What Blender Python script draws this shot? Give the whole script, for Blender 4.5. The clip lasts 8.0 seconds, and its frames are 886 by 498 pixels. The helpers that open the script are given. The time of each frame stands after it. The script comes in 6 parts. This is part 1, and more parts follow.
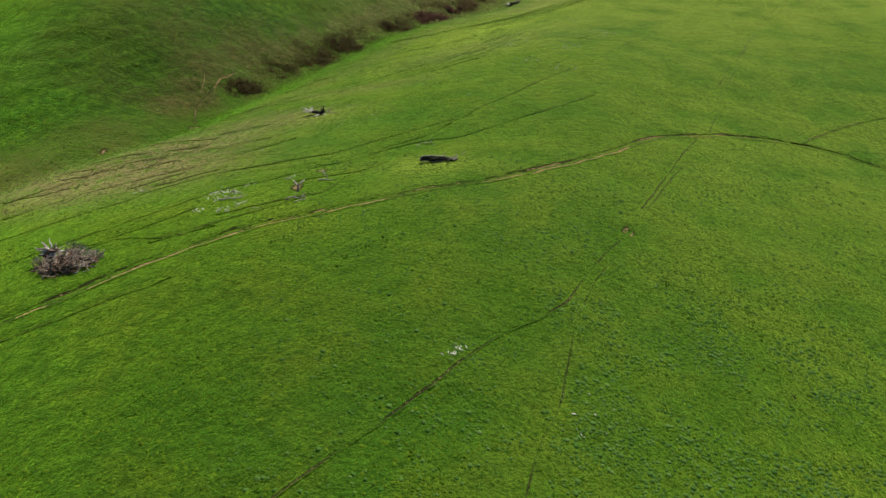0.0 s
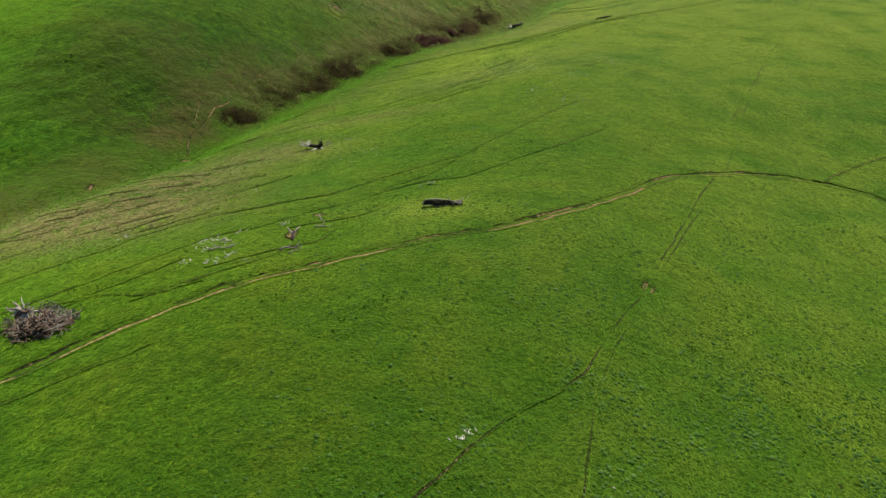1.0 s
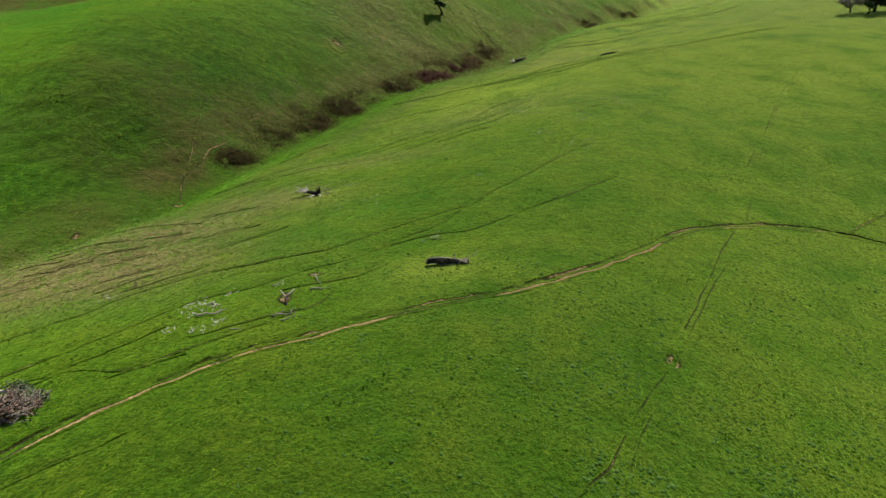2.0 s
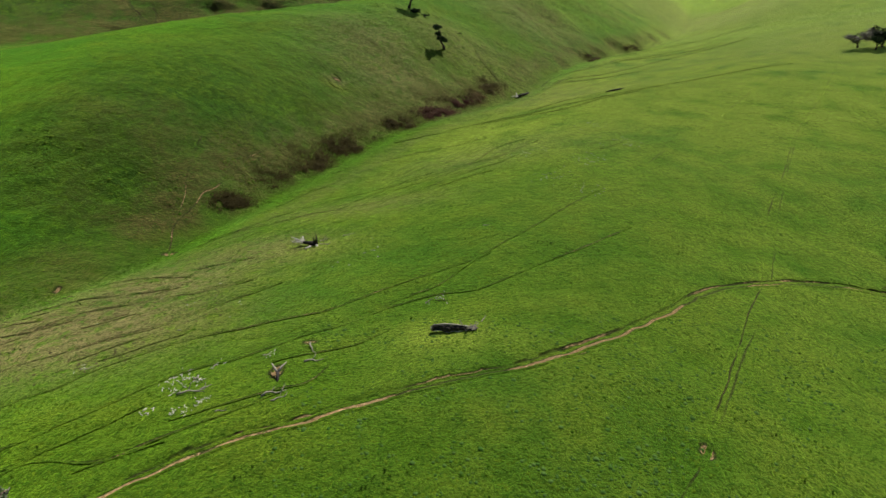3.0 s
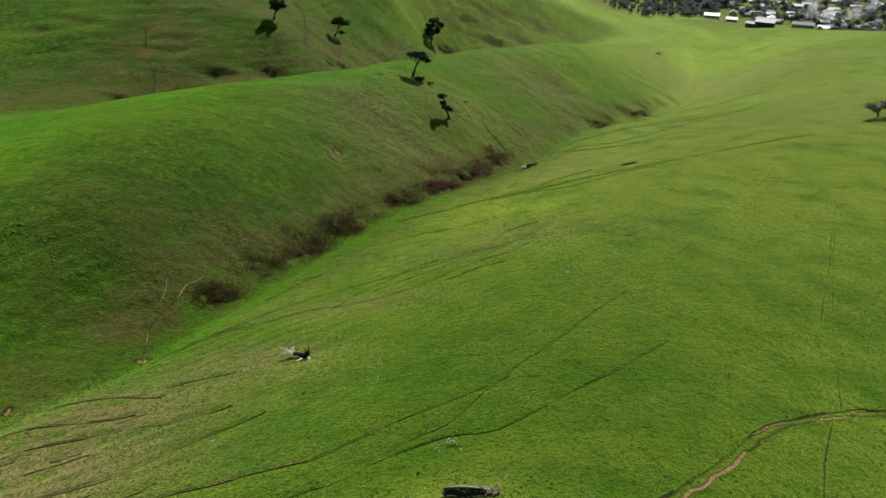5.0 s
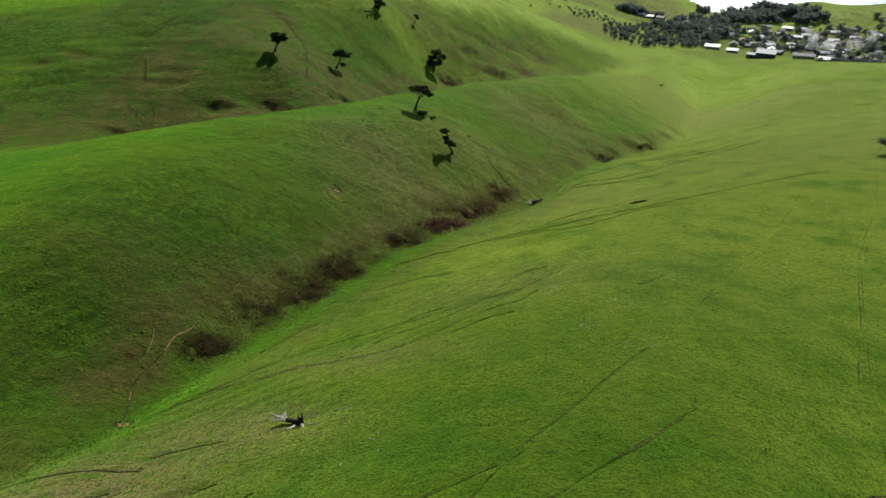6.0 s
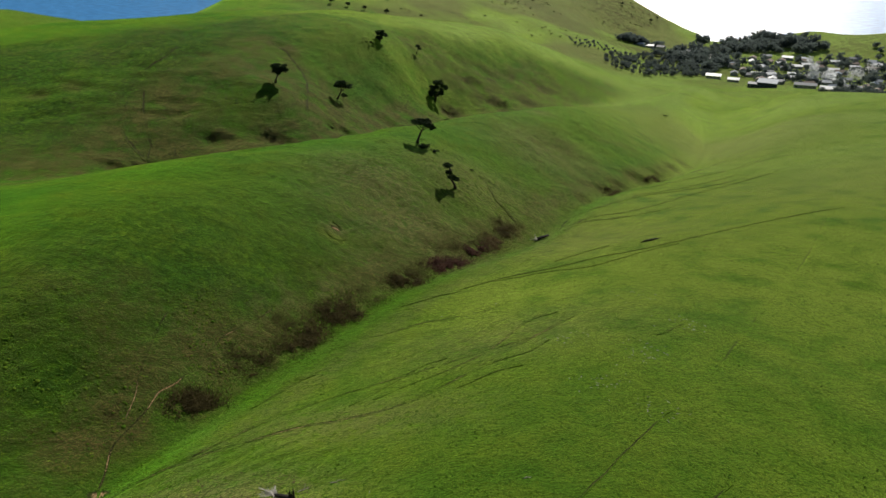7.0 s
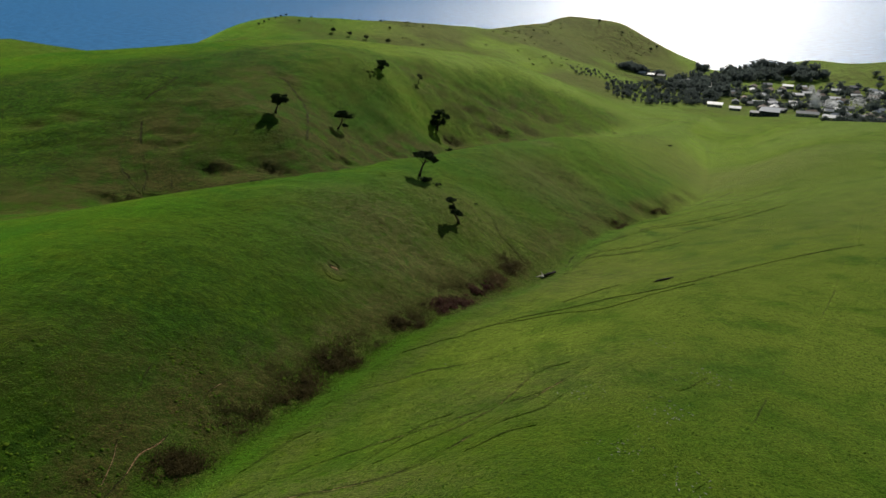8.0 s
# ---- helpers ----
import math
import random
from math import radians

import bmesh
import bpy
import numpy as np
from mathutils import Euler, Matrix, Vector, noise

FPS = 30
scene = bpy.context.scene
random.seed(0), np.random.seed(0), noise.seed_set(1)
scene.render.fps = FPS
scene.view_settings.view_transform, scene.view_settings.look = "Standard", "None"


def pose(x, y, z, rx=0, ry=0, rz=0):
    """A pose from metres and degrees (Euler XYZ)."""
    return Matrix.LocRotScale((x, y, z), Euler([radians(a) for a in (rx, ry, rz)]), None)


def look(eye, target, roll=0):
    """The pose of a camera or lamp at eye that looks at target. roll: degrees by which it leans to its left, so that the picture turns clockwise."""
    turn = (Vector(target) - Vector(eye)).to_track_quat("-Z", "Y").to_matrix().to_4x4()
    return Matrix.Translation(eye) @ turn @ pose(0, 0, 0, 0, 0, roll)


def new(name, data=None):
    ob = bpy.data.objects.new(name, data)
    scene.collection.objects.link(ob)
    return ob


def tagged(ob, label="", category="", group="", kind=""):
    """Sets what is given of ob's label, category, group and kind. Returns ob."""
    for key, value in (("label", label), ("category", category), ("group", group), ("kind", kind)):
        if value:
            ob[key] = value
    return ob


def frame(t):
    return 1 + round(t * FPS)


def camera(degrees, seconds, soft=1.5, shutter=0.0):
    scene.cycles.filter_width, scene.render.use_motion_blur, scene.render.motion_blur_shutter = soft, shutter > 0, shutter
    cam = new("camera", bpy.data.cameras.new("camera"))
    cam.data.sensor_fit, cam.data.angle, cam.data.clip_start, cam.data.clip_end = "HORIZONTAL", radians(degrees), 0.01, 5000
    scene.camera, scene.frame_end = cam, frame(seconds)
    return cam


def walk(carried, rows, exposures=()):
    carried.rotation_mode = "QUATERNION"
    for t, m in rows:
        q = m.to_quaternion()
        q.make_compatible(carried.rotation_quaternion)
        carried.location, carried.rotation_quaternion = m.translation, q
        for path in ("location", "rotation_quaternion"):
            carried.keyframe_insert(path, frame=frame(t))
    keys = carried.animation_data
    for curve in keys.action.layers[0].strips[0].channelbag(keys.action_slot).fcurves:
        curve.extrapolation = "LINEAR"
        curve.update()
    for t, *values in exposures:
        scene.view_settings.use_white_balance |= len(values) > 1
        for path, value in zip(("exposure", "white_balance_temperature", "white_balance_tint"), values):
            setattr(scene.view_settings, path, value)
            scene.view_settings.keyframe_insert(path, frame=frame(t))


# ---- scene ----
cam = camera(68.8, 8.0, soft=1.5)
METRES, EYE, TILT, LEAN, TURN = 50.0, 140.0, -40.5, 0.0, 0.0
ROWS = [
    (0.0, 0.0, 0.0, 0.0, 0.0, 0.0, -0.0),
    (0.5, -0.0046, 0.0434, 0.0378, -0.02, 0.48, -0.02),
    (1.0, -0.0097, 0.0904, 0.0791, -0.02, 1.14, -0.02),
    (1.5, -0.0145, 0.1344, 0.117, -0.02, 2.17, -0.05),
    (3.0, -0.0322, 0.2749, 0.2378, -0.08, 5.52, -0.16),
    (3.5, -0.0379, 0.3193, 0.2759, -0.07, 6.62, -0.18),
    (4.0, -0.043, 0.368, 0.3174, -0.03, 7.83, -0.2),
    (4.5, -0.0474, 0.4128, 0.3568, -0.0, 8.92, -0.21),
    (6.0, -0.0634, 0.5572, 0.4796, 0.09, 12.43, -0.29),
    (6.5, -0.0685, 0.6038, 0.5195, 0.12, 13.52, -0.31),
    (7.0, -0.0743, 0.6549, 0.5635, 0.15, 14.71, -0.34),
    (7.5, -0.0799, 0.7031, 0.6049, 0.17, 15.8, -0.36),
    (8.0, -0.0866, 0.7549, 0.6501, 0.2, 16.97, -0.39),
]
walk(cam, [(t, pose(0, 0, EYE, TILT, LEAN, TURN) @ pose(METRES * x, METRES * y, METRES * z, 90 + pitch, roll, yaw)) for t, x, y, z, yaw, pitch, roll in ROWS],
     [(0.0, 0.47), (3.0, 0.38), (5.0, 0.33), (6.5, 0.14), (7.2, -0.08), (8.0, -0.43)])

# ---- light: a clear day, the sun ahead and a little to the right ----
SUN_EL, SUN_AZ = radians(38), radians(18.5)
world = bpy.data.worlds.new("world")
scene.world = world
world.use_nodes = True
sky = world.node_tree.nodes.new("ShaderNodeTexSky")
sky.sky_type, sky.sun_disc, sky.sun_elevation, sky.sun_rotation = "NISHITA", False, SUN_EL, SUN_AZ
world.node_tree.links.new(sky.outputs[0], world.node_tree.nodes["Background"].inputs[0])
world.node_tree.nodes["Background"].inputs[1].default_value = 0.04
toward_sun = Vector((math.sin(SUN_AZ) * math.cos(SUN_EL), math.cos(SUN_AZ) * math.cos(SUN_EL), math.sin(SUN_EL)))
sun = new("sun", bpy.data.lights.new("sun", "SUN"))
sun.data.energy, sun.data.angle, sun.data.color = 5.0, radians(0.53), (1.0, 0.94, 0.84)
sun.matrix_world = look(toward_sun * 300, (0, 0, 0))


# ---- materials ----
class Nodes:
    """A small writer of node materials."""

    def __init__(self, name, rough=0.8, spec=0.3, metal=0.0):
        self.mat = bpy.data.materials.new(name)
        self.mat.use_nodes = True
        self.tree = self.mat.node_tree
        self.shader = self.tree.nodes["Principled BSDF"]
        self.shader.inputs["Roughness"].default_value = rough
        self.shader.inputs["Specular IOR Level"].default_value = spec
        self.shader.inputs["Metallic"].default_value = metal
        self.place = self.tree.nodes.new("ShaderNodeTexCoord").outputs["Object"]

    def put(self, value, socket):
        if hasattr(value, "is_linked"):
            self.tree.links.new(value, socket)
        else:
            socket.default_value = value

    def noise(self, size, detail=4.0, rough=0.55, stretch=None):
        """A noise whose blotches are about size metres across."""
        n = self.tree.nodes.new("ShaderNodeTexNoise")
        n.inputs["Scale"].default_value, n.inputs["Detail"].default_value, n.inputs["Roughness"].default_value = 1 / size, detail, rough
        place = self.place
        if stretch:
            m = self.tree.nodes.new("ShaderNodeMapping")
            m.inputs["Rotation"].default_value = (0, 0, radians(stretch[3]))
            m.inputs["Scale"].default_value = stretch[:3]
            self.tree.links.new(place, m.inputs[0])
            place = m.outputs[0]
        self.tree.links.new(place, n.inputs["Vector"])
        return n.outputs["Fac"]

    def ramp(self, fac, low, high):
        """0 below low, 1 above high."""
        n = self.tree.nodes.new("ShaderNodeMapRange")
        n.interpolation_type = "SMOOTHSTEP"
        self.put(fac, n.inputs["Value"])
        n.inputs["From Min"].default_value, n.inputs["From Max"].default_value = low, high
        return n.outputs["Result"]

    def sums(self, kind, a, b):
        n = self.tree.nodes.new("ShaderNodeMath")
        n.operation = kind
        self.put(a, n.inputs[0]), self.put(b, n.inputs[1])
        return n.outputs[0]

    def mix(self, fac, a, b, blend="MIX"):
        n = self.tree.nodes.new("ShaderNodeMix")
        n.data_type, n.blend_type = "RGBA", blend
        self.put(fac, n.inputs["Factor"])
        self.put((*a, 1) if isinstance(a, tuple) else a, n.inputs["A"])
        self.put((*b, 1) if isinstance(b, tuple) else b, n.inputs["B"])
        return n.outputs["Result"]

    def field(self, name):
        n = self.tree.nodes.new("ShaderNodeAttribute")
        n.attribute_name = name
        return n.outputs["Fac"]

    def chance(self, kind="Object"):
        if kind == "Object":
            return self.tree.nodes.new("ShaderNodeObjectInfo").outputs["Random"]
        return self.tree.nodes.new("ShaderNodeNewGeometry").outputs["Random Per Island"]

    def bump(self, height, distance, strength=1.0):
        n = self.tree.nodes.new("ShaderNodeBump")
        n.inputs["Strength"].default_value, n.inputs["Distance"].default_value = strength, distance
        self.tree.links.new(height, n.inputs["Height"])
        if self.shader.inputs["Normal"].is_linked:
            self.tree.links.new(self.shader.inputs["Normal"].links[0].from_socket, n.inputs["Normal"])
        self.tree.links.new(n.outputs[0], self.shader.inputs["Normal"])

    def colour(self, value):
        self.put((*value, 1) if isinstance(value, tuple) else value, self.shader.inputs["Base Color"])
        return self.mat


def plain(name, a, b, size, rough=0.8, spec=0.3, metal=0.0, relief=0.0, stretch=None, vary=0.0, kind="Object"):
    """Two tones blotched at two scales, with fine relief."""
    n = Nodes(name, rough, spec, metal)
    fine = n.noise(size, 5, 0.65, stretch)
    tone = n.mix(n.ramp(fine, 0.3, 0.7), a, b)
    tone = n.mix(n.sums("MULTIPLY", n.ramp(n.noise(size * 7, 3), 0.35, 0.75), 0.35), tone, tuple(c * 0.6 for c in a))
    if vary:
        tone = n.mix(n.sums("MULTIPLY", n.chance(kind), vary), tone, tuple(min(1, c * 1.7) for c in b))
    if relief:
        n.bump(fine, relief)
    return n.colour(tone)


def pasture():
    n = Nodes("pasture", 0.9, 0.05)
    n.shader.inputs["Sheen Weight"].default_value, n.shader.inputs["Sheen Roughness"].default_value = 0.95, 0.35
    broad, mid, small, fine = n.noise(46, 4), n.noise(7, 5), n.noise(1.3, 5, 0.65), n.noise(0.28, 4, 0.7)
    tone = n.mix(n.ramp(broad, 0.36, 0.64), (0.032, 0.094, 0.005), (0.062, 0.124, 0.006))
    tone = n.mix(n.sums("MULTIPLY", n.ramp(mid, 0.42, 0.72), 0.55), tone, (0.090, 0.130, 0.008))
    tone = n.mix(n.sums("MULTIPLY", n.ramp(small, 0.42, 0.74), 0.5), tone, (0.018, 0.062, 0.003))
    # rank grass with painted slope shade, bleached turf with painted haze, fresh grass by the creek, haze painted as
    # pale turf near the coast, dry grazed grass, fern and dead stalks with some painted shade, bare soil with painted
    # bank shade
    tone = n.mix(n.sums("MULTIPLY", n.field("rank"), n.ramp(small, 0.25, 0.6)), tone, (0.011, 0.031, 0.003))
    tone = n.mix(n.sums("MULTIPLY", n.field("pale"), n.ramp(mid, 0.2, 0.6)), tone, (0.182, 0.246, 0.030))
    tone = n.mix(n.sums("MULTIPLY", n.field("lush"), n.ramp(mid, 0.25, 0.55)), tone, (0.046, 0.140, 0.006))
    # pale far turf: distance haze put into the grass colour
    tone = n.mix(n.sums("MULTIPLY", n.field("far_haze"), n.ramp(mid, 0.1, 0.55)), tone, (0.215, 0.290, 0.062))
    tone = n.mix(n.sums("MULTIPLY", n.field("dry"), n.ramp(small, 0.28, 0.54)), tone, (0.135, 0.118, 0.046))
    fern = n.mix(n.ramp(small, 0.35, 0.65), (0.038, 0.038, 0.010), (0.070, 0.060, 0.017))
    tone = n.mix(n.sums("MULTIPLY", n.field("brush"), n.ramp(mid, 0.24, 0.62)), tone, fern)
    tone = n.mix(n.sums("MULTIPLY", n.ramp(fine, 0.48, 0.64), 0.85), tone, (0.016, 0.052, 0.002))
    tone = n.mix(n.sums("MULTIPLY", n.ramp(n.noise(0.45, 3), 0.6, 0.75), 0.5), tone, (0.13, 0.19, 0.010))
    earth = n.mix(n.ramp(fine, 0.3, 0.7), (0.19, 0.115, 0.050), (0.36, 0.25, 0.128))
    # low values turn near-black: dark trodden earth and painted bank shade together
    tone = n.mix(n.sums("MULTIPLY", n.ramp(n.field("soil_shade"), 0.04, 0.34), 0.92), tone, (0.020, 0.021, 0.007))
    tone = n.mix(n.ramp(n.sums("ADD", n.field("soil_shade"), n.sums("MULTIPLY", n.sums("SUBTRACT", fine, 0.5), 0.9)), 0.42, 0.66), tone, earth)
    scaled = n.tree.nodes.new("ShaderNodeVectorMath")
    scaled.operation = "SCALE"
    scaled.inputs["Scale"].default_value = 7.0
    n.tree.links.new(tone, scaled.inputs[0])
    n.tree.links.new(scaled.outputs[0], n.shader.inputs["Sheen Tint"])
    n.bump(n.noise(17, 5, 0.6), 1.3), n.bump(mid, 0.6), n.bump(small, 0.42), n.bump(fine, 0.24)
    return n.colour(tone)


def open_sea():
    """Blue water under a wind-roughened mirror."""
    n = Nodes("sea_water", 0.6, 0.0)
    mirror, both = n.tree.nodes.new("ShaderNodeBsdfGlossy"), n.tree.nodes.new("ShaderNodeMixShader")
    mirror.distribution, mirror.inputs["Roughness"].default_value, both.inputs[0].default_value = "BECKMANN", 0.43, 0.27
    n.bump(n.noise(30, 5, 0.75, (1, 2.4, 1, 20)), 2.6), n.bump(n.noise(11, 4, 0.75, (1, 1.8, 1, 20)), 1.5)
    n.tree.links.new(n.shader.inputs["Normal"].links[0].from_socket, mirror.inputs["Normal"])
    n.tree.links.new(n.shader.outputs[0], both.inputs[1])
    n.tree.links.new(mirror.outputs[0], both.inputs[2])
    n.tree.links.new(both.outputs[0], n.tree.nodes["Material Output"].inputs[0])
    # the paler blue streaks paint wave sparkle into the water colour
    return n.colour(n.mix(n.ramp(n.noise(24, 5, 0.75, (1, 3, 1, 15)), 0.42, 0.62), (0.024, 0.170, 0.43), (0.080, 0.345, 0.72)))


PASTURE, SEA = pasture(), open_sea()


# The lie of the land: crests, creeks and shoulders of the hills, as lines of (x, y, height).
SPUR = [(0, -260, 96), (0, -60, 108), (1, 10, 105.5), (2, 33, 103.2), (6, 57, 101.2), (10, 70, 98.3), (9, 86, 96), (14, 110, 91.6),
        (26, 140, 87.5), (39, 168, 82.2)]
SPUR_WEST = [(-90, -60, 106), (-62, 10, 104), (-36, 45, 100.6), (-16, 57, 99.9), (-19, 89, 91.2), (-26, 99, 88.2)]
SPUR_MID = [(-38, 68, 94.6), (-1, 63.5, 98.9)]
SPUR_EAST = [(140, -80, 104), (70, 0, 101), (26, 29, 100.6), (33, 73, 96.0), (46, 103, 92.8), (87, 183, 83.7), (107, 187, 82.5)]
SPUR_FAR = [(50, 79, 92.9), (48, 124, 90), (140, 130, 88), (250, 150, 84)]
SPUR_NOSE = [(130, 240, 78.5), (209, 364, 69.5), (150, 330, 67), (193, 425, 57), (270, 400, 62), (235, 480, 43)]
CREEK = [(-140, -30, 96), (-84, 38, 94), (-50, 81, 89.8), (-41, 96, 86.2), (-30, 121, 82.6), (-21, 139, 80.2), (-12, 155, 78.4), (2, 173, 75.2),
         (19, 194, 70.6), (45, 235, 67.5), (87, 280, 61.3), (114, 330, 54), (140, 399, 44.5), (166, 470, 39), (215, 560, 29.5)]
FACE = [(-56, 119, 95.3), (-49, 146, 94.8), (-26, 166, 85), (-3, 200, 82.3), (10, 214, 77.5), (37, 258, 72.7), (93, 340, 61)]
CREST_B = [(-230, 70, 95), (-110, 115, 95), (-68, 146, 98), (-64, 176, 95.4), (-35, 205, 91.7), (-11, 222, 87), (-12, 240, 87), (9, 269, 83),
           (38, 300, 79.3), (82, 364, 64.5), (105, 362, 61), (146, 447, 45.5), (189, 533, 39.5)]
CREEK_C = [(-230, 170, 88), (-130, 212, 80), (-95, 244, 72.5), (-50, 268, 70.5), (-8, 325, 59), (40, 385, 51), (86, 440, 44), (140, 510, 35), (180, 570, 29)]
FACE_C = [(-86, 269, 75.2), (-70, 303, 84), (-51.5, 331, 74), (-10, 390, 57.5), (-38, 395, 89), (-76, 346, 89)]
CREST_C = [(-420, 330, 92), (-300, 322, 97), (-205, 349, 100.3), (-134, 400, 103.6), (-99, 436, 102), (-37, 474, 94), (38, 512, 79.5), (83, 540, 60.5), (133, 562, 38)]
CREST_D = [(-336, 549, 91), (-260, 600, 70), (-220, 631, 80), (-195, 661, 92.5), (-157, 682, 98.5), (-60, 768, 88.5), (50, 898, 70), (120, 1060, 64), (189, 1183, 65),
           (280, 1164, 56.5), (332, 1120, 27), (353, 1020, 1)]
GAP_CD = [(-300, 450, 72), (-170, 540, 82), (-60, 620, 74), (40, 700, 58), (136, 723, 42), (150, 640, 30)]
TOWN = [(254, 645, 21), (282, 565, 28), (319, 529, 30.5), (266, 612, 23.5), (200, 720, 22), (280, 800, 14), (360, 900, 8), (420, 700, 18), (520, 560, 26),
        (500, 800, 12), (380, 1000, 3), (230, 950, 20), (600, 420, 34)]
HILL_R = [(470, 980, 20), (498, 965, 25.5), (535, 951, 21.5), (580, 905, 34), (700, 820, 36), (385, 830, 14), (430, 900, 20)]
SHORE = [(-520, 600, -14), (-420, 720, -16), (-300, 860, -18), (-150, 980, -18), (0, 1110, -16), (60, 1300, -18), (230, 1360, -20), (420, 1250, -18),
         (430, 1090, -8), (560, 1100, -16), (700, 1010, -16), (900, 900, -16), (900, 500, -10), (700, 0, -12), (400, -400, -14), (0, -620, -14),
         (-400, -400, -14), (-620, 0, -14), (-640, 330, -14)]


def sampled(line, step):
    out = [line[0]]
    for a, b in zip(line, line[1:]):
        n = max(1, round(math.dist(a[:2], b[:2]) / step))
        out += [tuple(p + (q - p) * k / n for p, q in zip(a, b)) for k in range(1, n + 1)]
    return out


LAND = np.array(sampled(CREEK, 18) + sampled(CREST_B[1:], 26) + sampled(CREEK_C, 36) + sampled(CREST_C[1:], 44) + sampled(CREST_D[3:8], 60) + [CREST_B[0], CREST_C[0]]
                + CREST_D[:3] + CREST_D[8:] + SPUR + SPUR_WEST + SPUR_MID + SPUR_EAST + SPUR_FAR + SPUR_NOSE + FACE + FACE_C + GAP_CD + TOWN + HILL_R + SHORE, float)
SOFT = 14.0


def spread(px, py):
    return np.sqrt((px[:, None] - LAND[None, :, 0]) ** 2 + (py[:, None] - LAND[None, :, 1]) ** 2 + SOFT ** 2)


def solved():
    n = len(LAND)
    a = np.zeros((n + 3, n + 3))
    a[:n, :n] = spread(LAND[:, 0], LAND[:, 1]) + np.eye(n) * -0.9
    a[:n, n], a[:n, n + 1], a[:n, n + 2] = 1, LAND[:, 0] / 500, LAND[:, 1] / 500
    a[n:, :n] = a[:n, n:].T
    return np.linalg.solve(a, np.append(LAND[:, 2], (0, 0, 0)))


WEIGHTS = solved()


def lie(px, py):
    """The height of the bare hills."""
    px, py = np.asarray(px, float).ravel(), np.asarray(py, float).ravel()
    out = np.empty(len(px))
    for k in range(0, len(px), 2000):
        u, v = px[k:k + 2000], py[k:k + 2000]
        out[k:k + 2000] = spread(u, v) @ WEIGHTS[:-3] + WEIGHTS[-3] + WEIGHTS[-2] * u / 500 + WEIGHTS[-1] * v / 500
    return out


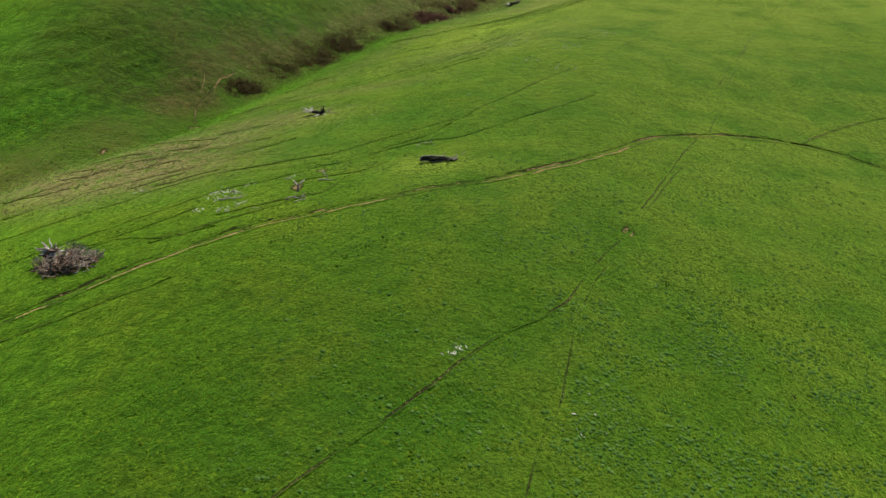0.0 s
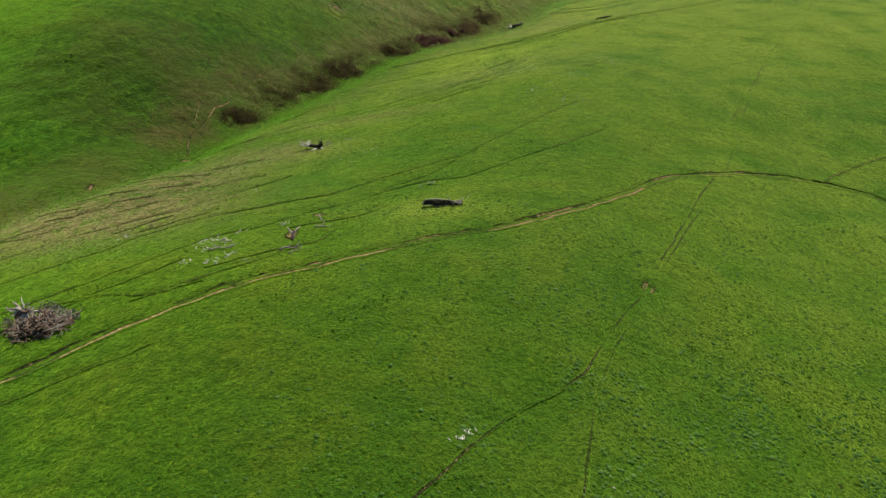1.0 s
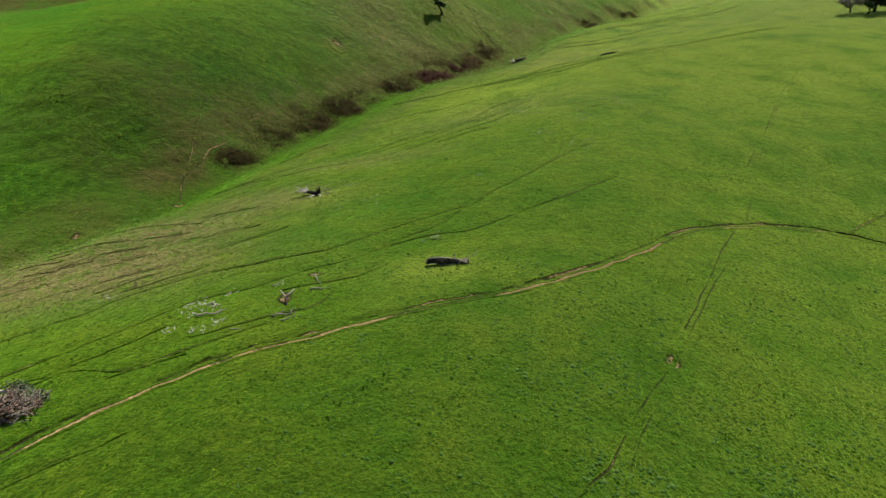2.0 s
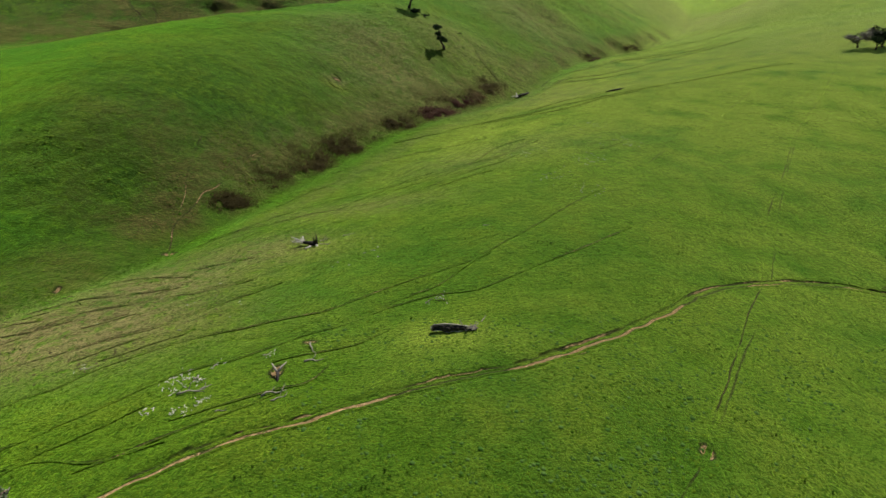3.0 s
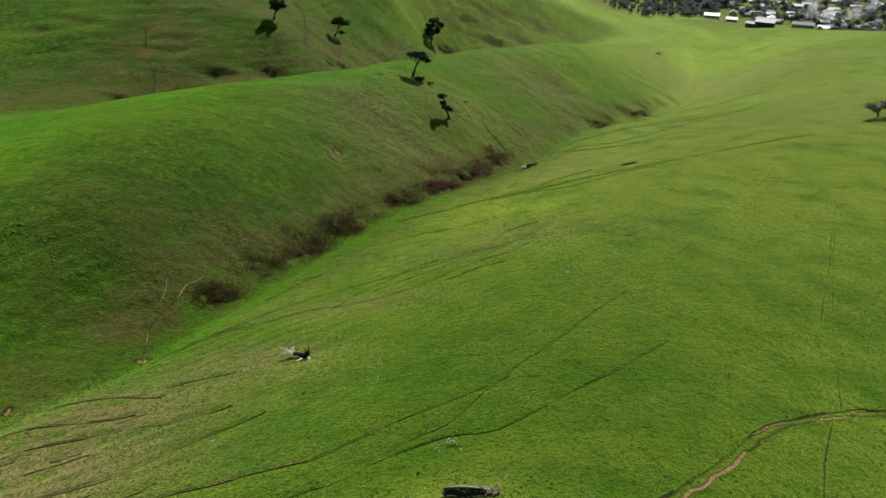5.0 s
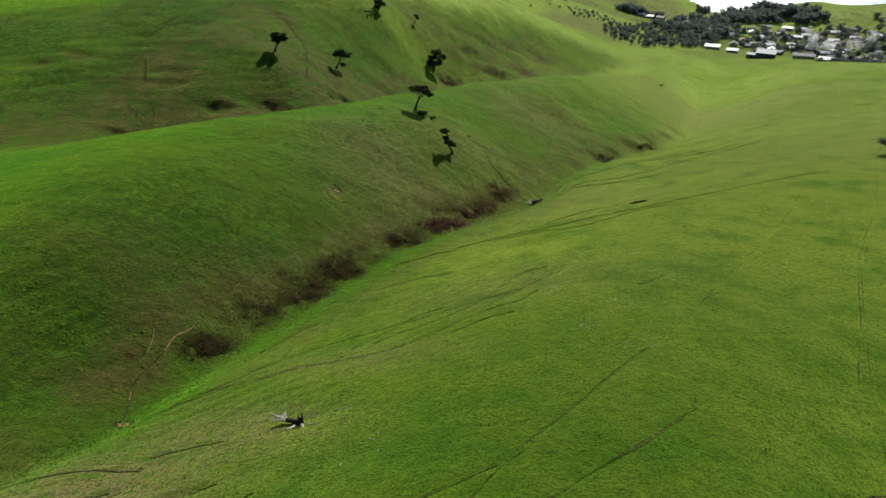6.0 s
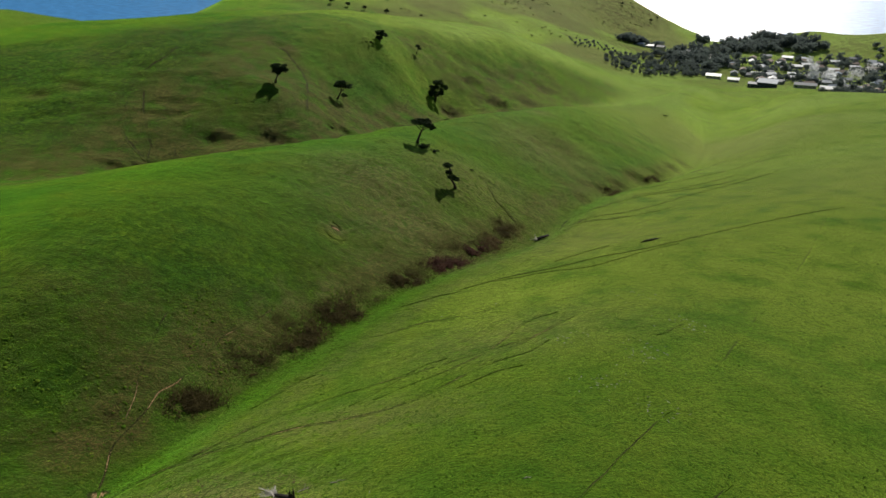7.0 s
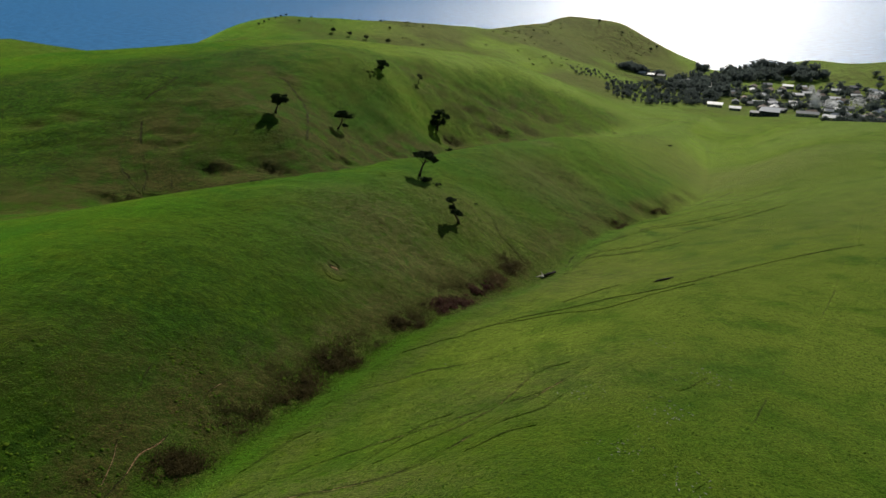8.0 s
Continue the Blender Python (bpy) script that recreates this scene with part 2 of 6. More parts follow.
# ---- the ground ----
TRACKS = {  # trodden lines in plan: half width, depth, bareness
    "main": (0.4, 0.28, 0.62, [(-46, 26), (-35, 34.7), (-31, 38.2), (-27.8, 41.2), (-24.5, 43.7), (-21.1, 46.4), (-17.2, 48.8), (-12.5, 50.7), (-7.7, 52.8), (-2, 55.2),
                               (4, 56.8), (9, 59.2), (14.6, 62.5), (20.1, 66.5), (26.5, 71.9), (34.3, 75.2), (42.1, 76.9), (48.5, 76.5), (53.7, 74.3), (60, 69), (75, 60)]),
    "branch": (0.18, 0.12, 0.36, [(48.7, 76.6), (55.9, 81.8), (62.5, 85.2), (72, 88), (95, 92)]),
    "diagonal": (0.14, 0.09, 0.29, [(-16, 12), (-9.6, 19), (-7.6, 21.1), (-5.2, 23.4), (-3.1, 25.4), (-0.9, 27.8), (1.5, 30.6), (4.1, 33), (7, 35), (9.5, 36.9), (10.6, 38.2), (12.6, 41.4),
                                    (15, 44.7), (17.8, 48.3), (19.9, 52.4), (23, 57.3), (26.9, 63.7), (30.7, 70.1), (34.2, 75.3), (38.1, 84), (44.1, 95.3), (52.8, 109.6), (63.1, 127.5), (74, 143)]),
    "strand": (0.14, 0.06, 0.3, [(4, 16), (5, 19.9), (6.4, 23.4), (7.9, 26.4), (9.1, 30.1), (10.2, 33.9), (10.7, 35.4), (12.9, 40), (15.5, 44.2), (17.6, 48.2)]),
    "twin": (0.17, 0.05, 0.18, [(17.8, 48.3), (21.9, 54.6), (25.8, 60.8), (29.8, 66.4), (34, 73), (40.5, 85.5), (48.6, 101.2), (65.8, 131.3), (78, 148.4), (98, 179), (112, 201), (135, 232)]),
    "upper": (0.18, 0.2, 0.37, [(-44, 42.5), (-34.9, 49.3), (-31.3, 52.3), (-28.6, 54.4), (-25.2, 57.6), (-22.1, 59.1), (-19.2, 60.6), (-15.4, 63.4), (-11.2, 65.7), (-9, 67.4), (-6.7, 70), (-2.4, 72.8), (0.6, 76.6)]),
    "upper_fork": (0.16, 0.14, 0.3, [(-9, 67.4), (-6.6, 68.9), (-2.4, 70.8), (2.5, 71.8), (8.9, 76.5), (14.5, 80.4), (22.2, 86.7)]),
    "upper_end": (0.15, 0.12, 0.26, [(0.6, 76.6), (4.4, 81.3), (8.8, 85.6), (13.9, 91.3), (19.8, 97.8)]),
    "lower_shelf": (0.13, 0.16, 0.32, [(-16.5, 59), (-14.6, 60.1), (-12.1, 60.7), (-9.6, 61.6), (-8, 63), (-6.7, 64.4), (-5.9, 66.6)]),
    "heap_line": (0.13, 0.16, 0.3, [(-36, 44.6), (-33, 46.5), (-31.4, 48.6), (-28.4, 50.8), (-25.5, 53.4)]),
    "bay_line": (0.18, 0.2, 0.34, [(-50, 75.6), (-45.9, 77.5), (-42.8, 78.4), (-37.6, 78.5), (-34.3, 79.1)]),
    "bay_line_two": (0.18, 0.2, 0.34, [(-50, 78), (-48.5, 80.3), (-46.8, 82.4), (-43.5, 83.2), (-39.5, 83.8), (-33.1, 82.6)]),
    "bay_line_three": (0.15, 0.2, 0.3, [(-38, 64.6), (-34.9, 66.3), (-31.8, 67.4), (-29.8, 68.7), (-27.6, 71)]),
    "upper_far": (0.24, 0.1, 0.16, [(19.8, 97.8), (25.7, 104.3), (31.9, 111.3), (39.9, 121.8), (50.3, 134.4), (62.3, 149.6), (78.3, 172.6), (88, 184.6), (111, 219)]),
    "upper_two": (0.17, 0.18, 0.35, [(-46, 51), (-39.1, 55.4), (-35.3, 57.5), (-32.9, 60), (-29.2, 62.6), (-25.5, 64.7), (-21, 66), (-17.5, 67.5), (-13.7, 68.7), (-10.9, 70.7), (-6.9, 73.7), (-2.4, 76.3), (4, 80)]),
    "shelf_one": (0.19, 0.26, 0.37, [(-54, 64), (-47, 68.8), (-45.2, 71.3), (-43.1, 73.6), (-39.3, 74.9), (-34.9, 76), (-29.9, 76.8), (-24, 79)]),
    "shelf_two": (0.19, 0.26, 0.37, [(-50, 58), (-42.8, 62.6), (-38.9, 64.3), (-35.4, 66.3), (-31, 68), (-28.1, 70.3), (-25.9, 72.4), (-20, 77)]),
    "shelf_low": (0.28, 0.26, 0.37, [(-39, 92.5), (-37.9, 94.9), (-33.6, 98.6), (-27.5, 101.6), (-21.2, 103.8), (-14.2, 105.1), (-7.5, 107.9), (-0.3, 114.8), (4.6, 119.5), (16, 128)]),
    "shelf_low_two": (0.22, 0.22, 0.32, [(-33.6, 98.4), (-26.5, 106.6), (-17.8, 113.7), (-7.9, 118), (1.1, 121.1), (8.7, 122.6)]),
    "short_cut": (0.13, 0.08, 0.3, [(-22.7, 51.4), (-18.9, 53.3), (-15.1, 55), (-13, 55.7), (-11.8, 57.2), (-10.8, 59.8)]),
    "by_main": (0.16, 0.10, 0.42, [(-27.5, 46.2), (-22.5, 49.6), (-18.4, 52.2), (-14.6, 54.6)]),
    "by_main_two": (0.18, 0.16, 0.2, [(-44, 30.5), (-35.5, 31.6), (-30.8, 34.6), (-27, 37.4), (-23, 40.1)]),
    "low_side": (0.16, 0.16, 0.25, [(-38, 45.8), (-31, 47.8), (-26.8, 47.4), (-22, 49.0)]),
    "cross_hill": (0.24, 0.1, 0.22, [(-12, 146), (-5.3, 151.1), (-2.2, 152.3), (1.1, 155.5), (7.8, 159.5), (13.5, 161.3), (21.2, 161.8), (27.7, 162.2), (34.9, 161.1), (43.4, 163.9), (55.3, 171.2), (66, 176.6), (77.4, 180.1), (89.9, 184.6)]),
    "cross_hill_low": (0.22, 0.1, 0.18, [(5, 158), (16.4, 159.1), (23, 155.7), (28.2, 156.1), (35.2, 158.9), (43.6, 161.8)]),
    "cross_hill_top": (0.22, 0.1, 0.25, [(20, 168.5), (24, 171), (28.2, 172.9), (33, 174.5)]),
    "by_creek": (0.22, 0.14, 0.22, [(12.5, 170), (14, 173.1), (16.5, 178), (18.3, 181.6)]),
    "shelf_far": (0.22, 0.1, 0.3, [(-22, 129), (-17.4, 133.4), (-12.4, 136.4), (-7, 139.1), (-3.3, 139.4), (6, 141)]),
    "shelf_mid": (0.17, 0.2, 0.22, [(-16, 109), (-12, 113.9), (-7.2, 120), (-3.4, 121.6)]),
    "shelf_mid_two": (0.17, 0.2, 0.34, [(-13, 110), (-9.1, 113.4), (-3.5, 116.6), (2.6, 121.3), (9.1, 130), (14.1, 131.1)]),
    "shelf_mid_three": (0.17, 0.2, 0.22, [(-9, 107), (-3.5, 111.2), (2.2, 116), (7.3, 117.5), (11.1, 120.4)]),
    "shelf_mid_four": (0.16, 0.15, 0.25, [(-2.2, 109.5), (3.3, 113), (6.7, 113.1)]),
    "shelf_mid_five": (0.16, 0.14, 0.25, [(25.1, 117.8), (27.7, 119.4), (35.9, 126.4)]),
    "creek_edge": (0.18, 0.24, 0.32, [(-29.5, 111), (-28, 113.7), (-26.3, 116.7), (-24.7, 119.3), (-22.8, 121)]),
    "creek_edge_two": (0.16, 0.15, 0.3, [(-25.8, 106.6), (-25.4, 109), (-25.1, 112.4)]),
    "nose_one": (0.42, 0.25, 0.28, [(26, 200), (31, 212), (37.2, 218.3), (47.6, 227.4), (59.1, 238.1), (69.9, 244), (87.4, 251.8), (98, 258)]),
    "nose_two": (0.42, 0.25, 0.28, [(48, 243), (54.1, 245.9), (66.6, 250.6), (82.1, 262.3), (98.5, 269.1), (107.6, 273), (117, 279)]),
    "nose_three": (0.4, 0.25, 0.28, [(25, 196), (31.7, 206.6), (39.5, 214.4), (49.9, 218.1), (62.1, 226.2), (75.6, 235.6), (90, 242), (105.8, 247.7)]),
    "nose_four": (0.42, 0.25, 0.28, [(28, 202), (35.3, 209.1), (46.8, 212.5), (57.1, 216.1), (66.2, 221.7)]),
    "nose_five": (0.52, 0.25, 0.28, [(76, 268), (82.6, 271.8), (95.3, 281.1), (109.2, 294)]),
    "nose_six": (0.42, 0.25, 0.28, [(52, 232), (64, 239), (78, 243), (90, 246), (97.6, 250)]),
    "red_gully": (0.15, 0.16, 0.52, [(-40.6, 93.2), (-41.4, 95.5), (-42.6, 101), (-42.1, 104.7), (-41.4, 108), (-41.1, 111.1), (-39.9, 113.4), (-39.1, 116.5)]),
    "red_gully_end": (0.12, 0.12, 0.4, [(-39.1, 116.5), (-38.1, 119.7), (-37.3, 124.3), (-35.9, 127.3), (-33.4, 132.6), (-31.9, 136.5)]),
    "red_spur": (0.12, 0.1, 0.45, [(-42.9, 104), (-43.2, 107.2), (-43.4, 109.4), (-44.1, 112.5), (-44.4, 115.6), (-44.6, 118.7), (-44.8, 126)]),
    "face_drain": (0.3, 0.3, 0.3, [(7.7, 212), (9.7, 206.7), (12.4, 203.2), (15.7, 198.4), (15.2, 195.5)]),
    "scar": (0.35, 0.3, 0.42, [(-27.6, 168.2), (-26.6, 168.3), (-25.8, 167.4)]),
    "scar_low": (0.14, 0.08, 0.2, [(-28.6, 164.4), (-27.2, 163.3), (-25.4, 163.2), (-24.2, 164.2)]),
    "far_drain": (0.7, 0.5, 0.24, [(-85.2, 357), (-78.8, 353), (-73.4, 345), (-68.4, 337.6), (-64.2, 327.8), (-61.2, 311.8), (-59.1, 298)]),
    "far_gully": (0.6, 0.5, 0.24, [(-103.3, 248.3), (-108.5, 254.6), (-115, 261.7), (-118.5, 271.8), (-121.9, 282.3), (-125, 293.6), (-125.6, 307.5), (-121.7, 321.3), (-118.8, 343.7)]),
    "far_gully_two": (0.6, 0.5, 0.24, [(-102.4, 248.4), (-105.2, 257.7), (-108.3, 263.6), (-112.6, 273.5), (-116.5, 283.2), (-120.4, 295.2)]),
    "far_gully_three": (0.5, 0.4, 0.22, [(-95, 252), (-96.9, 258.3), (-99, 266.4)]),
}
SHORT = np.random.RandomState(17)
for k, (x, y, rx, ry, n) in enumerate([(-41, 70, 12, 7, 9), (-34, 82, 9, 5, 3)]):
    for m in range(n):  # short broken terraces along the slope
        u, v, turn, far = x + rx * SHORT.uniform(-1, 1), y + ry * SHORT.uniform(-1, 1), radians(SHORT.uniform(12, 38)), 1 + (y > 150)
        reach = SHORT.uniform(1.2, 4.5) * far
        TRACKS[f"terrace_{k}_{m}"] = (0.09 * far, 0.12 * far, 0.18, [(u - reach * math.cos(turn), v - reach * math.sin(turn)), (u, v + SHORT.uniform(-0.3, 0.3)), (u + reach * math.cos(turn), v + reach * math.sin(turn) * 0.8)])
# dark line beside the main path that paints its upper bank's shadow
TRACKS["main_bank_shade"] = (0.24, 0.26, 0.4, [(x - 0.30, y + 0.52) for x, y in TRACKS["main"][3]])
BARE = [(-15.8, 57.6, 0.7, 1.2, 0.75), (-13.9, 62.4, 1.0, 0.6, 0.6), (17.9, 48.6, 0.55, 0.8, 1.1), (25.9, 29.2, 0.35, 0.3, 0.6), (-41, 94.3, 1.3, 0.8, 0.8), (9.8, 59.6, 1.5, 0.5, 0.9),
        (-26.7, 166.6, 1.1, 0.6, 0.9), (-50.5, 82.5, 0.42, 1.0, 0.75), (-12.3, 50.9, 1.5, 0.35, 0.8)]  # x, y, half sizes, bareness

THICKETS = [(-37.6, 111.6, 6, 5, 1), (-44, 104.5, 5, 4, 1), (-26.6, 131.6, 6, 5, 1), (-21.4, 142.2, 6, 5, 1), (-11, 158, 6, 5, 1), (-3.4, 169.4, 7, 6, 1), (3.6, 178.5, 6, 5, 1), (13.2, 194, 6, 5, 1), (-32.5, 121.5, 7, 5, 1),
            (-24, 160, 18, 12, 0.7), (2, 196, 12, 10, 0.7)]  # dead stalks underfoot: x, y, half sizes, amount

# slumped hollows in the banks: x, y, half sizes, depth
HOLLOWS = [(-85.6, 268.5, 6.5, 4.5, 1.58), (-67.3, 274, 6.5, 4, 1.58), (-45.8, 298, 5.5, 4.5, 1.58), (-30.2, 336, 5.5, 5, 1.58), (-1.6, 392.5, 6, 6, 1.73), (27.4, 413, 9, 6, 1.73), (44, 426, 7, 6, 1.3),
           (-100.6, 196, 9, 4, 1.15), (-109.6, 240, 6, 4, 1.3), (-98, 246, 5, 4, 1.3), (-107, 286.5, 8, 3.5, 0.86), (-112, 278, 7, 3, 0.86), (-143.6, 290, 7, 4, 0.94), (-103, 280, 4, 3, 0.94), (-154, 281, 5, 3, 0.86), (-81, 357, 5, 3.5, 0.94),
           (-108, 329, 6, 4, 0.72), (46, 241, 3.2, 2.8, 0.65), (54.6, 249, 3.4, 3, 0.75), (63.6, 260, 4.5, 3.2, 0.95), (72, 269, 3.6, 3, 0.7), (83, 282, 3.6, 3, 0.7), (92, 294, 4, 4, 0.6), (38, 229, 2.6, 3, 0.5),
           (19, 445, 9, 6, 1.01), (34, 454, 9, 5, 1.01), (12, 427, 8, 5, 1.01), (56, 458, 8, 5, 0.86), (5, 446, 7, 5, 0.72), (37, 262, 2.6, 1.8, 0.25), (28, 263, 2.2, 1.6, 0.36), (9.3, 212.5, 2.6, 1.8, 0.36)]

LATTICE = np.random.RandomState(7).rand(256, 256)


def grainy(px, py, size, seed=0):
    """Smooth random values of 0 to 1 with blotches of that size."""
    u, v = px / size + seed * 37.3, py / size + seed * 11.9
    i, j = np.floor(u).astype(int), np.floor(v).astype(int)
    f, g = u - i, v - j
    f, g = f * f * (3 - 2 * f), g * g * (3 - 2 * g)
    i0, j0, i1, j1 = i % 256, j % 256, (i + 1) % 256, (j + 1) % 256
    return (LATTICE[i0, j0] * (1 - f) + LATTICE[i1, j0] * f) * (1 - g) + (LATTICE[i0, j1] * (1 - f) + LATTICE[i1, j1] * f) * g


def layered(px, py, size, seed=0, n=4):
    return sum(grainy(px, py, size / 2 ** k, seed + k) / 2 ** k for k in range(n)) / sum(1 / 2 ** k for k in range(n))


def step(v, low, high):
    s = np.clip((v - low) / (high - low), 0, 1)
    return s * s * (3 - 2 * s)


def rounded(line, n=5):
    """A line through these points in plan, bent smoothly."""
    p = np.array([2 * np.array(line[0]) - line[1], *line, 2 * np.array(line[-1]) - line[-2]], float)
    out = []
    for a, b, c, d in zip(p, p[1:], p[2:], p[3:]):
        for s in np.arange(n) / n:
            out.append(0.5 * (2 * b + (c - a) * s + (2 * a - 5 * b + 4 * c - d) * s * s + (3 * b - a - 3 * c + d) * s ** 3))
    return np.array(out + [p[-2]])


def from_line(px, py, line, reach):
    """The distance of each place to the line (reach where it is farther) and on which side it lies."""
    best, side = np.full(len(px), reach), np.zeros(len(px))
    for (ax, ay), (bx, by) in zip(line, line[1:]):
        near = np.nonzero((px > min(ax, bx) - reach) & (px < max(ax, bx) + reach) & (py > min(ay, by) - reach) & (py < max(ay, by) + reach))[0]
        if not len(near):
            continue
        u, v, ex, ey = px[near] - ax, py[near] - ay, bx - ax, by - ay
        s = np.clip((u * ex + v * ey) / (ex * ex + ey * ey + 1e-9), 0, 1)
        d = np.hypot(u - s * ex, v - s * ey)
        closer = d < best[near]
        best[near[closer]] = d[closer]
        side[near[closer]] = np.sign(ex * v - ey * u)[closer]
    return best, side


CREEK_LINE = rounded([p[:2] for p in CREEK], 4)
CREEK_C_LINE = rounded([p[:2] for p in CREEK_C], 4)
CREST_C_LINE = rounded([p[:2] for p in CREST_C], 4)
TRACK_LINES = {name: (half, depth, bare, rounded(line)) for name, (half, depth, bare, line) in TRACKS.items()}


def spots(px, py, places):
    out = np.zeros(len(px))
    for x, y, rx, ry, amount in places:
        near = np.nonzero((abs(px - x) < 2.2 * rx) & (abs(py - y) < 2.2 * ry))[0]
        out[near] = np.maximum(out[near], amount * np.exp(-((px[near] - x) / rx) ** 2 - ((py[near] - y) / ry) ** 2))
    return out


def land(px, py, full=False):
    """The finished height of the ground, and with full also what grows on it."""
    px, py = np.asarray(px, float).ravel(), np.asarray(py, float).ravel()
    z = lie(px, py)
    creek, side = from_line(px, py, CREEK_LINE, 60.0)
    creek_c, side_c = from_line(px, py, CREEK_C_LINE, 150.0)
    z -= 1.1 * np.exp(-(creek / 3.2) ** 2) * step(py, 430, 300) + 1.6 * np.exp(-(creek_c / 7.0) ** 2)
    z -= 2.6 * np.exp(-creek / 8.0) * step(py, 215, 280) * step(py, 470, 380)
    wobble = layered(px, py, 24, 3)
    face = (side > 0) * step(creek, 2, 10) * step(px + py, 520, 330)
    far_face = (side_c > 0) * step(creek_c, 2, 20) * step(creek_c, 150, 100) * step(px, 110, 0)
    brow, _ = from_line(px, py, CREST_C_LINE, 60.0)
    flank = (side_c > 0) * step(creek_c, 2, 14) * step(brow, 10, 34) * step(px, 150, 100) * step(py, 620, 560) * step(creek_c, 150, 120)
    # slumps and sheep terraces along the slopes
    z += 0.9 * (layered(px, py, 34, 5, 2) - 0.5) * step(py, 40, 130) + 1.2 * (layered(px, py, 70, 6) - 0.5) * step(py, 180, 300)
    rill = layered(px * 0.92 + py * 0.39, (py * 0.92 - px * 0.39) * 0.55, 15, 8)
    z += far_face * (2.6 * (rill - 0.5) + 1.1 * (layered(px, py, 11, 73, 3) - 0.5)) + step(py, 250, 330) * step(py, 900, 500) * 5.5 * (1 - 0.8 * step(px, 20, 80) * step(py, 600, 480)) * (layered(px, py, 58, 18, 4) - 0.5) + face * (1.3 * (layered(px, py, 9, 12) - 0.5) + 1.6 * step(py, 170, 230) * (layered(px, py, 16, 74, 3) - 0.5))
    shelf = spots(px, py, [(-40, 72, 17, 11, 1.0), (-25, 96, 18, 8, 0.8), (-5, 128, 20, 10, 0.5), (40, 205, 30, 20, 0.6)])
    z += shelf * 0.10 * np.sin(z * 2 * np.pi / 0.8 + 5 * wobble + 7 * layered(px, py, 7, 28))
    z += flank * 0.15 * np.sin(z * 2 * np.pi / 2.3 + 9 * layered(px, py, 20, 25)) * step(layered(px, py, 30, 26), 0.4, 0.6) + face * 0.05 * np.sin(z * 2 * np.pi / 1.1 + 8 * layered(px, py, 9, 27))
    z += 0.16 * (layered(px, py, 2.6, 9) - 0.5) + 0.06 * (grainy(px, py, 1.3, 21) - 0.5)
    for x, y, rx, ry, deep in HOLLOWS:
        near = np.nonzero((abs(px - x) < 3 * rx) & (abs(py - y) < 3 * ry + 2))[0]
        u, v = (px[near] - x) / rx + 0.5 * (layered(px[near], py[near], rx, 71) - 0.5), (py[near] - y) / ry + 0.9 * (layered(px[near], py[near], rx * 0.6, 72) - 0.5)
        z[near] -= deep * np.exp(-u * u) * np.where(v > 0, np.exp(-(1.5 * v) ** 4), np.exp(-0.7 * v * v))
    soil_shade = spots(px, py, BARE)
    soil_shade = soil_shade * step(soil_shade, 0.2, 0.42)
    z -= 0.18 * np.clip(soil_shade, 0, 1)
    for half, depth, bare, line in TRACK_LINES.values():
        near = np.nonzero((px > line[:, 0].min() - 3) & (px < line[:, 0].max() + 3) & (py > line[:, 1].min() - 3) & (py < line[:, 1].max() + 3))[0]
        wide = max(1.5 * half, 0.4)
        d, s = from_line(px[near], py[near], line, wide * 3)
        z[near] -= (0.55 * depth + 0.03) * np.exp(-(d / wide) ** 2)
    if not full:
        return z
    coast = np.clip(step(py, 600, 680) * step(px, 200, 140) * step(px, -100, -30) * step(layered(px, py, 80, 64, 3), 0.28, 0.5) + 0.9 * step(py, 840, 930) * step(px, 370, 320), 0, 1)
    dry = spots(px, py, [(-42, 69, 16, 9, 1.3), (-36, 80, 12, 8, 1.0), (-27, 88, 12, 7, 0.7), (-15, 104, 16, 6, 0.5), (5, 126, 20, 10, 0.4), (30, 190, 34, 26, 0.5), (120, 350, 16, 26, 0.6), (100, 215, 60, 40, 0.3), (120, 330, 40, 50, 0.6), (4, 208, 24, 14, 0.6), (-10, 178, 22, 13, 0.8), (-20, 190, 18, 14, 0.7), (30, 255, 22, 18, 0.6), (-26.7, 166.2, 3, 2.2, 0.8), (10, 215, 3, 2, 0.6), (32, 290, 6, 6, 0.5)]) + 0.75 * coast
    dry = np.maximum(dry, 0.3 * np.exp(-((creek - 7.5) / 2.6) ** 2) * (side < 0) * step(py, 260, 190))
    dry = np.maximum(dry, 0.6 * np.exp(-((creek - 6.5) / 6) ** 2) * (side > 0) * step(py, 100, 130) * step(py, 300, 230) * step(layered(px, py, 8, 63), 0.3, 0.55))
    lush = np.exp(-((creek - 2.4) / 1.9) ** 2) * (side <= 0) * step(py, 330, 230) * 0.75 + 0.6 * face * step(wobble, 0.35, 0.6) * step(z, 84, 96)
    # how much distance haze is painted into the turf
    far_haze = (0.9 * step(py + 0.5 * px, 190, 400) * step(px, -120, 30) + 0.25 * step(py, 430, 640) * step(px, 30, -120)) * (1 - flank) * (1 - 0.8 * coast) * (1 - 0.75 * face) * (0.45 + 0.65 * step(layered(px, py, 48, 61), 0.34, 0.6))
    brush = (0.6 - 0.3 * step(py, 130, 180) + 0.1 * step(py, 215, 250)) * face * step(creek, 46, 16) * step(layered(px, py, 19, 14), 0.36, 0.62) * step(py, 60, 90) + 0.6 * np.exp(-((creek - 5) / 5) ** 2) * (side > 0) * step(py, 330, 240)
